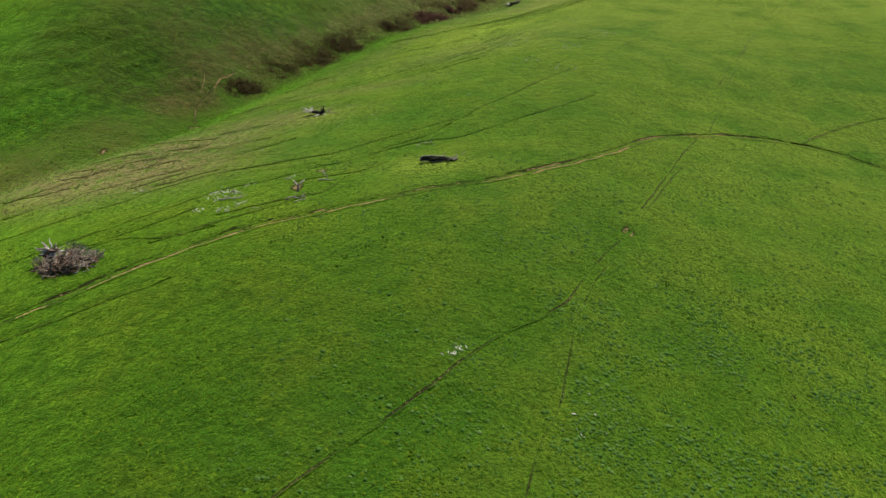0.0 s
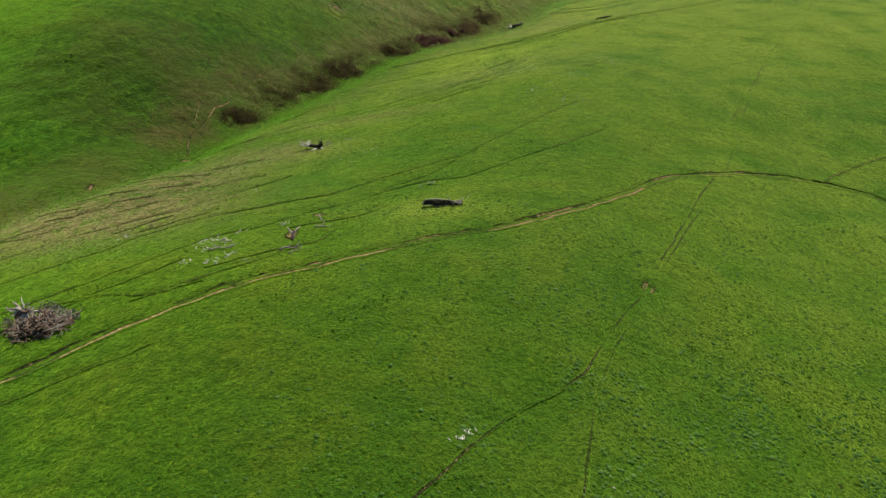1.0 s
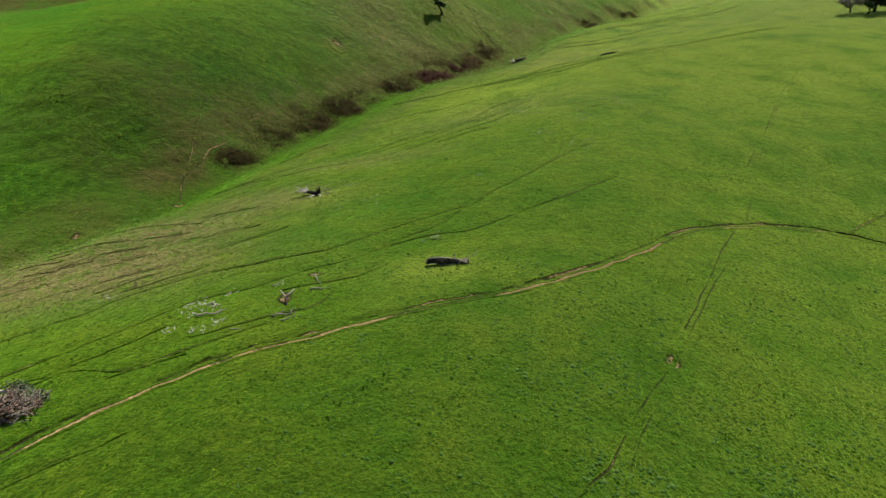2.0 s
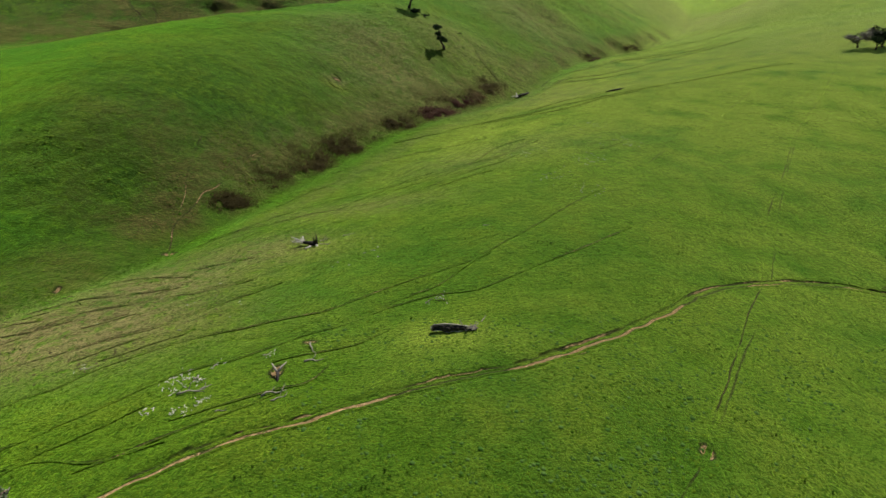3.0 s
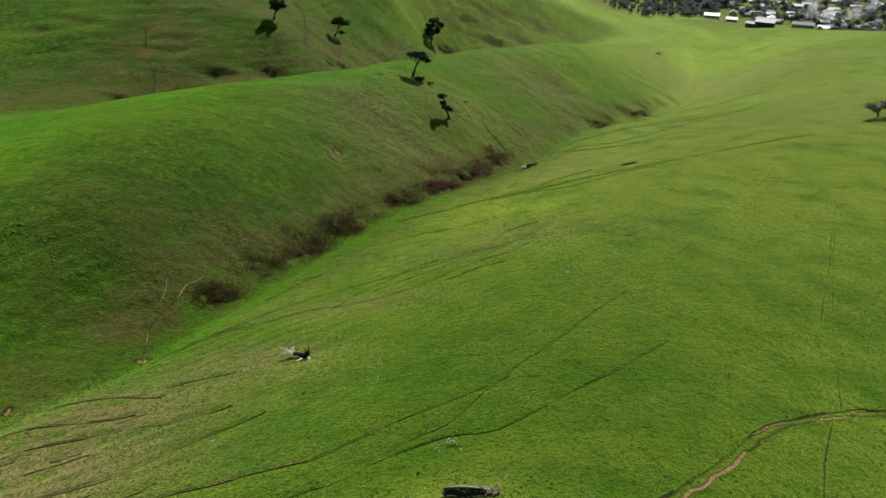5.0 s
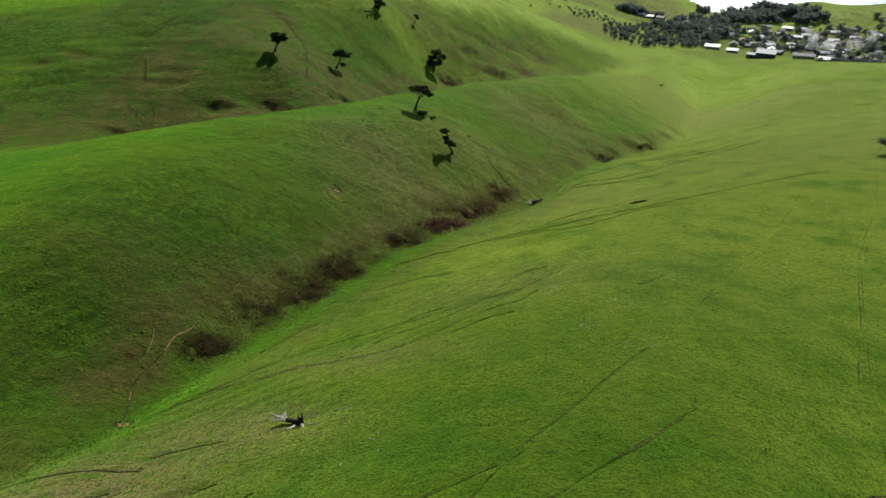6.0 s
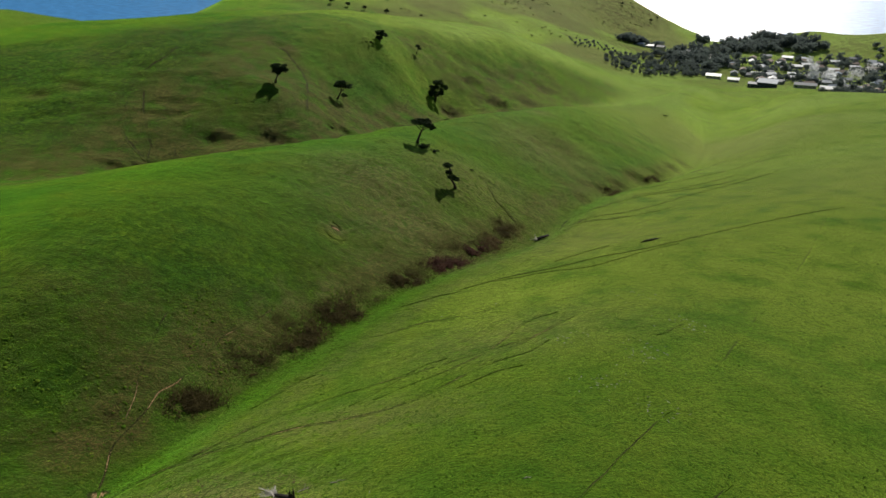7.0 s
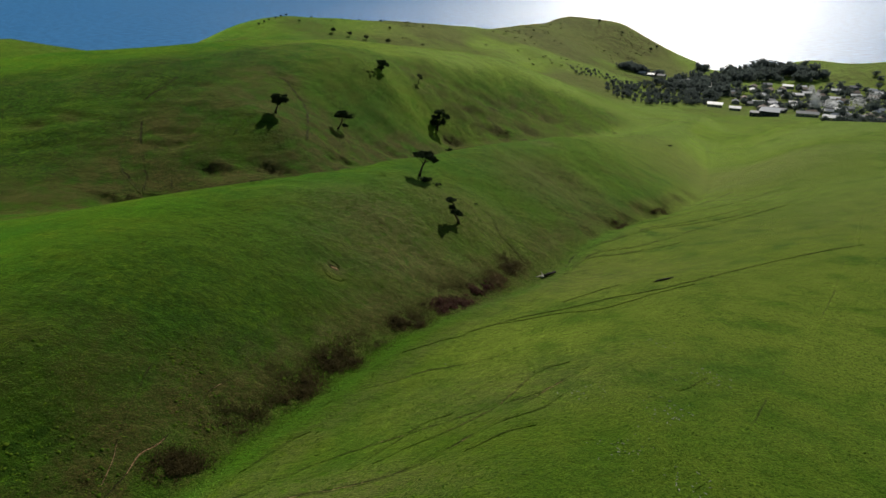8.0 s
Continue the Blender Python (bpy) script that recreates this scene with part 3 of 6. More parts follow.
    # on the far flank the brown brush also paints slope shade
    brush += flank * (1 - 0.2 * step(px, -50, 0) - 0.7 * step(px, -88, -118)) * (0.26 + 0.6 * step(layered(px, py, 34, 15), 0.40, 0.6)) * step(z, 112, 98) + 0.6 * step(py, 480, 620) * step(layered(px, py, 60, 17), 0.42, 0.6) + 0.35 * step(py, 860, 980)
    brush += 0.2 * coast + 0.9 * np.exp(-(creek_c / 26) ** 2) * step(px, 60, 0)
    # in the hollows the brush tone also paints their shade
    brush += 0.55 * spots(px, py, THICKETS) + 0.8 * spots(px, py, HOLLOWS) + spots(px, py, [(37, 266, 8, 6, 0.5), (28, 259, 7, 5, 0.5), (60, 281, 9, 6, 0.4), (75, 275, 8, 5, 0.4), (-22, 187, 9, 6, 0.4), (-114, 280, 11, 30, 0.9), (-104, 252, 16, 9, 0.7), (211, 1085, 34, 30, 1.0), (185, 1110, 20, 16, 0.8), (380, 700, 110, 110, 0.5), (225, 760, 55, 60, 0.6), (420, 900, 70, 60, 0.8)])
    # rank also paints slope shade as dark green on gully face and flank
    return z, {"soil_shade": soil_shade, "dry": np.clip(dry, 0, 1), "lush": np.clip(lush, 0, 1), "far_haze": np.clip(far_haze, 0, 1), "brush": np.clip(brush, 0, 1), "rank": np.clip(0.95 * face * step(creek, 54, 26) * step(py + 0.5 * px, 175, 110) + flank * (0.22 + 0.78 * step(px, -70, -105) - 0.17 * step(px, -50, 0)) + 0.4 * step(px, 8, -20) * step(py, 56, 36), 0, 1) * (0.62 + 0.38 * step(wobble, 0.3, 0.6)),
               # bleached turf, paled further with distance as haze and on the sunlit far crest
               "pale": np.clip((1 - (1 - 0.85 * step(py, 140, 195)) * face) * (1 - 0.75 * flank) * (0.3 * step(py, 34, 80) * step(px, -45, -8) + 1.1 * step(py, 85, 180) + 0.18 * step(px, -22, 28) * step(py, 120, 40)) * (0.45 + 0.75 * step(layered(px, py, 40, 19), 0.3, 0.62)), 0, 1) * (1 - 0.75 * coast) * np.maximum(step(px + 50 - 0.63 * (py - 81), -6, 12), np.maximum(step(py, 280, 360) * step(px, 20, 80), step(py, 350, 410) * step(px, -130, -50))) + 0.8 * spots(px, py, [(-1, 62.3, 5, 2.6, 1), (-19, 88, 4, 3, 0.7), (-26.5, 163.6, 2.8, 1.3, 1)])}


def growing(start, end, first, last):
    """Places from start to end whose spacing grows from first to last."""
    out, gap = [start], first
    ratio = 1 + (last - first) / abs(end - start)
    while abs(out[-1] - start) < abs(end - start):
        out.append(out[-1] + math.copysign(gap, end - start))
        gap *= ratio
    return out[1:]


GRID = 0.33
LIMIT_X = np.array(growing(-171, -1000, 1.6, 44)[::-1] + growing(-50, -170, GRID, 2.0)[::-1] + list(np.arange(-50, 36.01, GRID)) + growing(36.1, 135, GRID, 1.2) + growing(136, 1000, 1.3, 26))
LIMIT_Y = np.array(growing(14, -700, 0.5, 40)[::-1] + list(np.arange(14, 96, GRID)) + growing(96, 290, GRID, 1.05) + growing(291, 700, 1.2, 5.5) + growing(704, 1420, 4, 16))


def sheet(name, xs, ys, heights, fields, material):
    nx, ny = len(xs), len(ys)
    mesh = bpy.data.meshes.new(name)
    gx, gy = np.meshgrid(xs, ys)
    co = np.stack([gx.ravel(), gy.ravel(), heights], 1).astype(np.float32)
    k = (np.arange(nx - 1)[None, :] + nx * np.arange(ny - 1)[:, None]).ravel()
    quads = np.stack([k, k + 1, k + nx + 1, k + nx], 1).astype(np.int32)
    mesh.vertices.add(len(co))
    mesh.vertices.foreach_set("co", co.ravel())
    mesh.loops.add(quads.size)
    mesh.loops.foreach_set("vertex_index", quads.ravel())
    mesh.polygons.add(len(quads))
    mesh.polygons.foreach_set("loop_start", np.arange(0, quads.size, 4, dtype=np.int32))
    mesh.polygons.foreach_set("use_smooth", np.ones(len(quads), bool))
    for key, values in fields.items():
        mesh.attributes.new(key, "FLOAT", "POINT").data.foreach_set("value", values.astype(np.float32))
    mesh.update(calc_edges=True)
    mesh.materials.append(material)
    return new(name, mesh)


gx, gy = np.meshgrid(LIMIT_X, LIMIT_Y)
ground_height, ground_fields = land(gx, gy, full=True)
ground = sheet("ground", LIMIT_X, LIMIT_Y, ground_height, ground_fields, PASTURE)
tagged(ground, "rolling green sheep pasture cut by narrow brown tracks", "ground", kind="structure")
sea = sheet("water", np.linspace(-4900, 4900, 60), np.linspace(-4900, 4900, 60), np.zeros(3600), {}, SEA)
tagged(sea, "open blue sea glittering under a low sun", "sea", kind="structure")


# ---- building blocks ----
HEIGHTS = ground_height.reshape(len(LIMIT_Y), len(LIMIT_X))


def on(px, py):
    """The height of the ground under these places, as the sheet has it."""
    px, py = np.asarray(px, float), np.asarray(py, float)
    i = np.clip(np.searchsorted(LIMIT_X, px) - 1, 0, len(LIMIT_X) - 2)
    j = np.clip(np.searchsorted(LIMIT_Y, py) - 1, 0, len(LIMIT_Y) - 2)
    f = (px - LIMIT_X[i]) / (LIMIT_X[i + 1] - LIMIT_X[i])
    g = (py - LIMIT_Y[j]) / (LIMIT_Y[j + 1] - LIMIT_Y[j])
    return (HEIGHTS[j, i] * (1 - f) + HEIGHTS[j, i + 1] * f) * (1 - g) + (HEIGHTS[j + 1, i] * (1 - f) + HEIGHTS[j + 1, i + 1] * f) * g


def trodden(half, depth, bare, line, seed):
    """A narrow trodden strip along a line in plan: a worn floor below a steep lip on its uphill side, the lip's shade
    painted dark.
    """
    near = line[:, 1].mean() < 150
    gap = 0.22 if near else 0.6
    leg = np.append(0, np.cumsum(np.hypot(*np.diff(line, axis=0).T)))
    at = np.linspace(0, leg[-1], max(8, int(leg[-1] / gap)))
    cx, cy = np.interp(at, leg, line[:, 0]), np.interp(at, leg, line[:, 1])
    ways = np.stack([np.gradient(cx), np.gradient(cy)], 1)
    ways /= np.linalg.norm(ways, axis=1)[:, None] + 1e-9
    bend = (layered(cx, cy, 2.4, seed, 3) - 0.5) * 1.6 * half + (layered(cx, cy, 0.7, seed + 1, 2) - 0.5) * 0.5 * half
    cx, cy = cx - ways[:, 1] * bend, cy + ways[:, 0] * bend
    reach = half * (0.32 + 0.54 * layered(cx, cy, 3.2, seed + 2, 3)) * np.clip(np.minimum(at, leg[-1] - at) / 2.0, 0.05, 1)
    across = np.array([-3.2, -2.2, -1.5, -1.0, -0.5, 0.0, 0.5, 1.0, 1.5, 2.2, 3.2])
    px = (cx[:, None] - ways[:, 1:] * reach[:, None] * across).ravel()
    py = (cy[:, None] + ways[:, :1] * reach[:, None] * across).ravel()
    base = on(px, py)
    rows = base.reshape(len(cx), -1)
    up = np.sign(rows[:, -1] - rows[:, 0])[:, None]
    v = up * across
    worn = layered(cx, cy, 6.5, seed + 3, 3)[:, None]
    lip = np.exp(-((v - 1.7) / 0.6) ** 2) * (0.35 + worn) + 0.25 * np.exp(-((v + 1.7) / 0.6) ** 2)
    lift = (0.07 if near else 0.13) + min(depth, 0.3) * 0.42 * lip
    lift = np.where(abs(across) > 3, -0.12 if near else -0.3, lift)
    floor = np.clip(1.35 - abs(v - 0.1), 0, 1) ** 1.2
    # the last term darkens the uphill lip, as painted shade
    soil_shade = floor * bare * (0.4 + 1.1 * step(worn, 0.36, 0.64)) + 0.5 * min(bare, 0.5) * np.exp(-((v - 1.1) / 0.5) ** 2) * (0.5 + worn)
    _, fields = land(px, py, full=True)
    fields["soil_shade"] = np.clip(soil_shade * np.clip(np.minimum(at, leg[-1] - at) / 3.0, 0, 1)[:, None], 0, 1).ravel()
    n = len(across)
    k = (np.arange(n - 1)[None, :] + n * np.arange(len(cx) - 1)[:, None]).ravel()
    return np.stack([px, py, base + lift.ravel()], 1), np.stack([k, k + 1, k + n + 1, k + n], 1), fields


def sheep_track(name, label, half, depth, bare, line, seed):
    co, quads, fields = trodden(half, depth, bare, line, seed)
    mesh = bpy.data.meshes.new(name)
    mesh.from_pydata(co.tolist(), [], quads.tolist())
    mesh.polygons.foreach_set("use_smooth", np.ones(len(quads), bool))
    for key, values in fields.items():
        mesh.attributes.new(key, "FLOAT", "POINT").data.foreach_set("value", values.astype(np.float32))
    mesh.materials.append(PASTURE)
    mesh.update()
    return tagged(new(name, mesh), label, "track", kind="structure")


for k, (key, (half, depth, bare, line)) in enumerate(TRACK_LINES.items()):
    label = "bare red-brown washed gully in the grass" if "red" in key or "gully" in key else "worn brown sheep path across the green pasture" if bare > 0.45 else "thin dark sheep-track line with bank shade painted in"
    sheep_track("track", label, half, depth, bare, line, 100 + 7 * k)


class Form:
    """Gathers corners and faces for one mesh."""

    def __init__(self):
        self.co, self.faces = [], []

    def add(self, co, faces):
        k = len(self.co)
        self.co += [tuple(c) for c in co]
        self.faces += [tuple(k + i for i in f) for f in faces]
        return self

    def tube(self, points, radii, sides=7, rough=0.0, rng=random):
        """A bent, tapering limb, closed at both ends."""
        points = [Vector(p) for p in points]
        co, faces = [], []
        for k, (p, r) in enumerate(zip(points, radii)):
            way = (points[min(k + 1, len(points) - 1)] - points[max(k - 1, 0)]).normalized()
            u = way.cross(Vector((0.31, 0.2, 0.93)))
            u = (u if u.length > 0.1 else way.cross(Vector((1, 0, 0)))).normalized()
            v = way.cross(u)
            for s in range(sides):
                a, q = 2 * math.pi * s / sides, r * (1 + rough * rng.uniform(-1, 1))
                co.append(p + u * (q * math.cos(a)) + v * (q * math.sin(a)))
        for k in range(len(points) - 1):
            for s in range(sides):
                a, b = k * sides + s, k * sides + (s + 1) % sides
                faces.append((a, b, b + sides, a + sides))
        faces += [tuple(range(sides))[::-1], tuple((len(points) - 1) * sides + s for s in range(sides))]
        return self.add(co, faces)

    def box(self, a, b):
        (x0, y0, z0), (x1, y1, z1) = a, b
        return self.add([(x0, y0, z0), (x1, y0, z0), (x1, y1, z0), (x0, y1, z0), (x0, y0, z1), (x1, y0, z1), (x1, y1, z1), (x0, y1, z1)],
                        [(3, 2, 1, 0), (4, 5, 6, 7), (0, 1, 5, 4), (1, 2, 6, 5), (2, 3, 7, 6), (3, 0, 4, 7)])

    def leaves(self, lumps, count, size, rng, flat=0.0):
        """Small bent leaf sprays in and on rounded lumps of (x, y, z, rx, ry, rz)."""
        share = np.array([l[3] * l[4] + l[4] * l[5] for l in lumps])
        share = np.maximum(1, (count * share / share.sum()).astype(int))
        for (x, y, z, rx, ry, rz), n in zip(lumps, share):
            d = rng.normal(size=(n, 3))
            d /= np.linalg.norm(d, axis=1)[:, None]
            c = np.array((x, y, z)) + d * np.array((rx, ry, rz)) * (rng.rand(n, 1) ** 0.4) * rng.uniform(0.75, 1.12, (n, 1))
            u = rng.normal(size=(n, 3))
            u[:, 2] *= 1 - flat
            u /= np.linalg.norm(u, axis=1)[:, None]
            w = np.cross(u, rng.normal(size=(n, 3)))
            w /= np.linalg.norm(w, axis=1)[:, None]
            s = size * rng.uniform(0.5, 1.3, (n, 1))
            k = len(self.co)
            co = np.stack([c - u * s, c + w * s * 0.55, c + u * s, c - w * s * 0.55], 1).reshape(-1, 3)
            self.co += [tuple(p) for p in co]
            self.faces += [(k + 4 * i, k + 4 * i + 1, k + 4 * i + 2, k + 4 * i + 3) for i in range(n)]
        return self

    def mesh(self, name, material, smooth=False):
        m = bpy.data.meshes.new(name)
        m.from_pydata(self.co, [], self.faces)
        m.materials.append(material)
        if smooth:
            m.polygons.foreach_set("use_smooth", np.ones(len(m.polygons), bool))
        m.update()
        return m


def thing(name, x, y, label, category, group="", lift=0.0, turn=0.0):
    ob = new(name)
    ob.empty_display_size = 0.2
    ob.matrix_world = pose(x, y, float(on(x, y)) + lift, 0, 0, turn)
    return tagged(ob, label, category, group)


def part(name, form, material, parent, label="", smooth=False):
    ob = new(name, form if isinstance(form, bpy.types.Mesh) else form.mesh(name, material, smooth))
    ob.parent = parent
    return tagged(ob, label)


GREY_WOOD = plain("bleached_wood", (0.20, 0.175, 0.14), (0.45, 0.41, 0.345), 0.12, 0.8, 0.2, relief=0.02, stretch=(1, 1, 0.2, 0))
PALE_WOOD = plain("silvered_root_wood", (0.46, 0.43, 0.38), (0.72, 0.69, 0.63), 0.15, 0.8, 0.2, relief=0.03)
BROWN_WOOD = plain("rotting_wood", (0.055, 0.036, 0.026), (0.24, 0.17, 0.125), 0.10, 0.9, 0.15, relief=0.02, vary=0.45)
DARK_WOOD = plain("charred_wood", (0.010, 0.008, 0.007), (0.040, 0.032, 0.028), 0.15, 0.85, 0.25, relief=0.04, stretch=(0.25, 1, 1, 0))
BARK = plain("tree_bark", (0.045, 0.034, 0.026), (0.12, 0.095, 0.075), 0.2, 0.9, 0.2, relief=0.04)
PALE_CHIP = plain("pale_wood_chip", (0.52, 0.50, 0.40), (0.74, 0.71, 0.60), 0.15, 0.8, 0.2, vary=0.2, kind="Island")


def foliage(name, a, b, vary, rough=0.6, thin=0.0):
    """thin: how much light the leaves let through."""
    n = Nodes(name, rough, 0.25 if not thin else 0.08)
    tone = n.mix(n.chance("Island"), a, b)
    tone = n.mix(n.sums("MULTIPLY", n.chance(), vary), tone, tuple(c * 1.6 for c in b))
    tone = n.mix(n.sums("MULTIPLY", n.ramp(n.noise(1.5, 3), 0.4, 0.7), 0.5), tone, tuple(c * 0.55 for c in a))
    if thin:
        glow, both = n.tree.nodes.new("ShaderNodeBsdfTranslucent"), n.tree.nodes.new("ShaderNodeMixShader")
        both.inputs[0].default_value = thin
        n.tree.links.new(tone, glow.inputs[0])
        n.tree.links.new(n.shader.outputs[0], both.inputs[1])
        n.tree.links.new(glow.outputs[0], both.inputs[2])
        n.tree.links.new(both.outputs[0], n.tree.nodes["Material Output"].inputs[0])
    return n.colour(tone)


LEAF = foliage("dark_tree_foliage", (0.016, 0.034, 0.012), (0.040, 0.064, 0.022), 0.3, 0.85, 0.06)
# bay foliage greyed towards blue: aerial haze mixed into the leaf colour
HAZED_LEAF = foliage("hazed_tree_foliage", (0.090, 0.118, 0.108), (0.135, 0.165, 0.155), 0.5, 0.7, 0.55)
DRY_LEAF = foliage("bare_twig_foliage", (0.11, 0.100, 0.075), (0.20, 0.18, 0.14), 0.2)
RUSH = foliage("brown_rush_stalks", (0.044, 0.038, 0.013), (0.120, 0.100, 0.038), 0.2, 0.8, 0.5)
RUST = foliage("rust_red_stalks", (0.060, 0.032, 0.022), (0.155, 0.085, 0.060), 0.1, 0.8, 0.5)
TURF = foliage("turf_clumps", (0.050, 0.130, 0.004), (0.122, 0.205, 0.010), 0.0, 0.9, 0.25)
TUSSOCK = foliage("slope_tussock", (0.050, 0.118, 0.005), (0.112, 0.182, 0.012), 0.0, 0.9, 0.2)
THISTLE = foliage("grey_green_weed_leaves", (0.050, 0.132, 0.018), (0.105, 0.200, 0.042), 0.0, 0.95, 0.25)


def sway(rng, a, b, n, amount):
    """Points from a to b with small bends."""
    a, b = Vector(a), Vector(b)
    return [a.lerp(b, k / n) + Vector(rng.uniform(-1, 1, 3)) * amount * (0 < k < n) for k in range(n + 1)]


# ---- trees of the hills ----
def hill_tree(name, x, y, trunk, limbs, lumps, count, size, label, seed, group="trees on the slopes", leaf=None, girth=0.3):
    """trunk: points from the foot up; limbs: (start along the trunk, end point); lumps: the masses of the crown."""
    rng = np.random.RandomState(seed)
    top = thing(name, x, y, label, "tree", group, -0.1)
    pts = [Vector(p) for p in trunk]
    form = Form().tube(pts, [girth * (1.5 if k == 0 else 1 - 0.6 * k / len(pts)) for k in range(len(pts))], 8, 0.12)
    part("trunk", form, BARK, top, smooth=True)
    for k, end in limbs:
        a = pts[min(int(k), len(pts) - 1)]
        form = Form().tube(sway(rng, a, end, 3, 0.18), [girth * 0.45, girth * 0.34, girth * 0.22, girth * 0.08], 6, 0.1)
        mid = Vector(a).lerp(Vector(end), 0.6)
        for _ in range(3):
            form.tube(sway(rng, mid, Vector(end) + Vector(rng.uniform(-1, 1, 3)) * 1.1, 2, 0.12), [girth * 0.2, girth * 0.12, girth * 0.05], 5)
        part("limb", form, BARK, top, smooth=True)
    for lump in lumps:
        rough = [(lump[0] + rng.uniform(-1, 1) * lump[3] * 0.72, lump[1] + rng.uniform(-1, 1) * lump[4] * 0.9, lump[2] + rng.uniform(-0.7, 0.7) * lump[5], lump[3] * s, lump[4] * 1.3 * s, lump[5] * s)
                 for s in rng.uniform(0.28, 0.62, 14)]
        part("crown", Form().leaves(rough, int(1.7 * count) // len(lumps), size, rng, 0.4), leaf or LEAF, top)
    return top


hill_tree("umbrella_tree", -11.9, 221.6, [(0, 0, 0), (0.3, 0, 1.2), (0.7, 0.1, 2.4), (1.2, 0, 3.5), (1.7, 0, 4.4)],
          [(3, (-0.5, 0.3, 5.5)), (4, (3.1, -0.4, 5.2)), (4, (1.4, 1.4, 5.6)), (3, (3.9, 0.6, 4.7)), (4, (0.8, -1.5, 5.4))],
          [(0.2, 0, 6.2, 1.7, 1.9, 0.55), (1.9, 0.2, 5.9, 2.1, 2.1, 0.6), (3.5, 0, 5.1, 1.7, 1.7, 0.55), (4.3, 0, 4.4, 0.9, 1.0, 0.3)], 3600, 0.25, "dark wind-bent umbrella tree on the grassy ridge", 11, girth=0.36)
hill_tree("leaning_tree", -1.3, 201.5, [(0, 0, 0), (-0.2, 0, 1.1), (-0.9, 0, 2.2), (-1.5, 0, 3.4), (-1.4, 0, 4.9), (-1.6, 0, 6.0)],
          [(2, (0.4, 0.2, 2.6)), (3, (-2.3, 0.3, 3.8)), (4, (-0.7, -0.4, 5.3)), (5, (-2.2, 0.2, 6.4))],
          [(-1.7, 0, 6.3, 1.3, 1.3, 0.5), (-1.5, 0, 4.5, 0.9, 1.0, 0.35), (-0.9, 0, 3.2, 1.1, 1.1, 0.4), (0.1, 0, 2.5, 0.9, 0.9, 0.35)], 2200, 0.23, "dark crooked tree with tiered clumps on the slope", 12)
hill_tree("leaning_tree", -73.3, 309.3, [(0, 0, 0), (0.5, 0, 1.6), (1.3, 0, 3.3), (1.9, 0, 4.9)],
          [(2, (3.8, 0.3, 6)), (3, (1.0, 0.4, 6.4)), (3, (3.0, -1.2, 5.6))],
          [(2.0, 0, 6.3, 3.2, 2.9, 1.3), (3.8, 0, 5.4, 2.2, 2.2, 1.0), (0.6, 0.4, 4.4, 1.8, 1.8, 1.0)], 3200, 0.36, "dark leaning tree on the far hillside", 13, girth=0.38)
hill_tree("leaning_tree", -52.5, 332.4, [(0, 0, 0), (0.9, 0, 1.4), (1.9, 0, 3.2), (2.2, 0, 5.2), (2.6, 0, 6.8)],
          [(2, (4.6, 0.3, 4.9)), (3, (0.4, 0.2, 6.5)), (4, (4.2, -0.8, 7.3)), (1, (3.4, 0, 1.6))],
          [(2.4, 0, 7.3, 3.1, 2.9, 1.1), (4.4, 0, 5.4, 2.2, 2.0, 0.9), (0.6, 0, 6.0, 1.8, 1.8, 0.8), (3.4, 0, 1.6, 1.2, 1.1, 0.6)], 3000, 0.35, "dark open-branched tree on the far hillside", 14, girth=0.36)
hill_tree("spreading_tree", -9.6, 396.4, [(0, 0, 0), (0.3, 0, 2.2), (1.0, 0, 4.6), (1.5, 0, 7)],
          [(2, (4.6, 0.3, 7.2)), (2, (-2.2, 0.4, 7.6)), (3, (1.6, -1.4, 10)), (1, (4.4, 0, 3.5))],
          [(1.6, 0, 9.9, 3.0, 2.6, 1.3), (-0.8, 0, 7.6, 2.4, 2.2, 1.3), (4.4, 0, 7.2, 2.2, 2.0, 1.1), (-1.5, 0.3, 3.9, 2.6, 2.5, 2.1), (2.8, 0, 4.4, 1.9, 1.9, 1.0)], 4200, 0.42, "dark spreading tree in the gully of the far hillside", 15, girth=0.42)
hill_tree("leaning_tree", -39.2, 400.4, [(0, 0, 0), (0.4, 0, 1.5), (0.7, 0, 3.3)], [(1, (2.2, 0, 3.4)), (2, (-1.2, 0.4, 4.6))],
          [(0.3, 0, 4.5, 2.4, 2.2, 1.3), (1.9, 0, 3.2, 1.9, 1.8, 1.0), (-0.4, 0, 1.9, 1.6, 1.6, 1.1)], 1800, 0.36, "small dark tree high on the far hillside", 16, girth=0.25)
hill_tree("open_tree", -20.9, 423.5, [(0, 0, 0), (0.3, 0, 1.6), (0.8, 0, 3.4)], [(1, (1.9, 0, 3.2)), (2, (0.2, 0.3, 4.6))],
          [(0.6, 0, 4.4, 1.5, 1.4, 0.7), (1.7, 0, 3.0, 0.9, 0.9, 0.5)], 420, 0.32, "thin half-bare tree high on the far hillside", 17, girth=0.2)
hill_tree("bare_tree", 119, 206, [(0, 0, 0), (-0.3, 0, 1.0), (-0.9, 0, 2.0)], [(1, (-4.2, 0.2, 2.8)), (2, (-1.8, 0.5, 3.8)), (2, (2.0, -0.4, 3.8)), (1, (-2.8, -0.8, 2.2)), (2, (3.4, 0.3, 4.2))],
          [(-2.6, 0, 2.7, 2.4, 2.2, 1.3), (0.4, 0, 3.4, 2.6, 2.4, 1.5), (3.2, 0, 4.1, 2.6, 2.4, 1.5)], 3000, 0.16, "grey bare-twigged tree bent by the wind", 18, "trees by the ridge track", DRY_LEAF, 0.22)
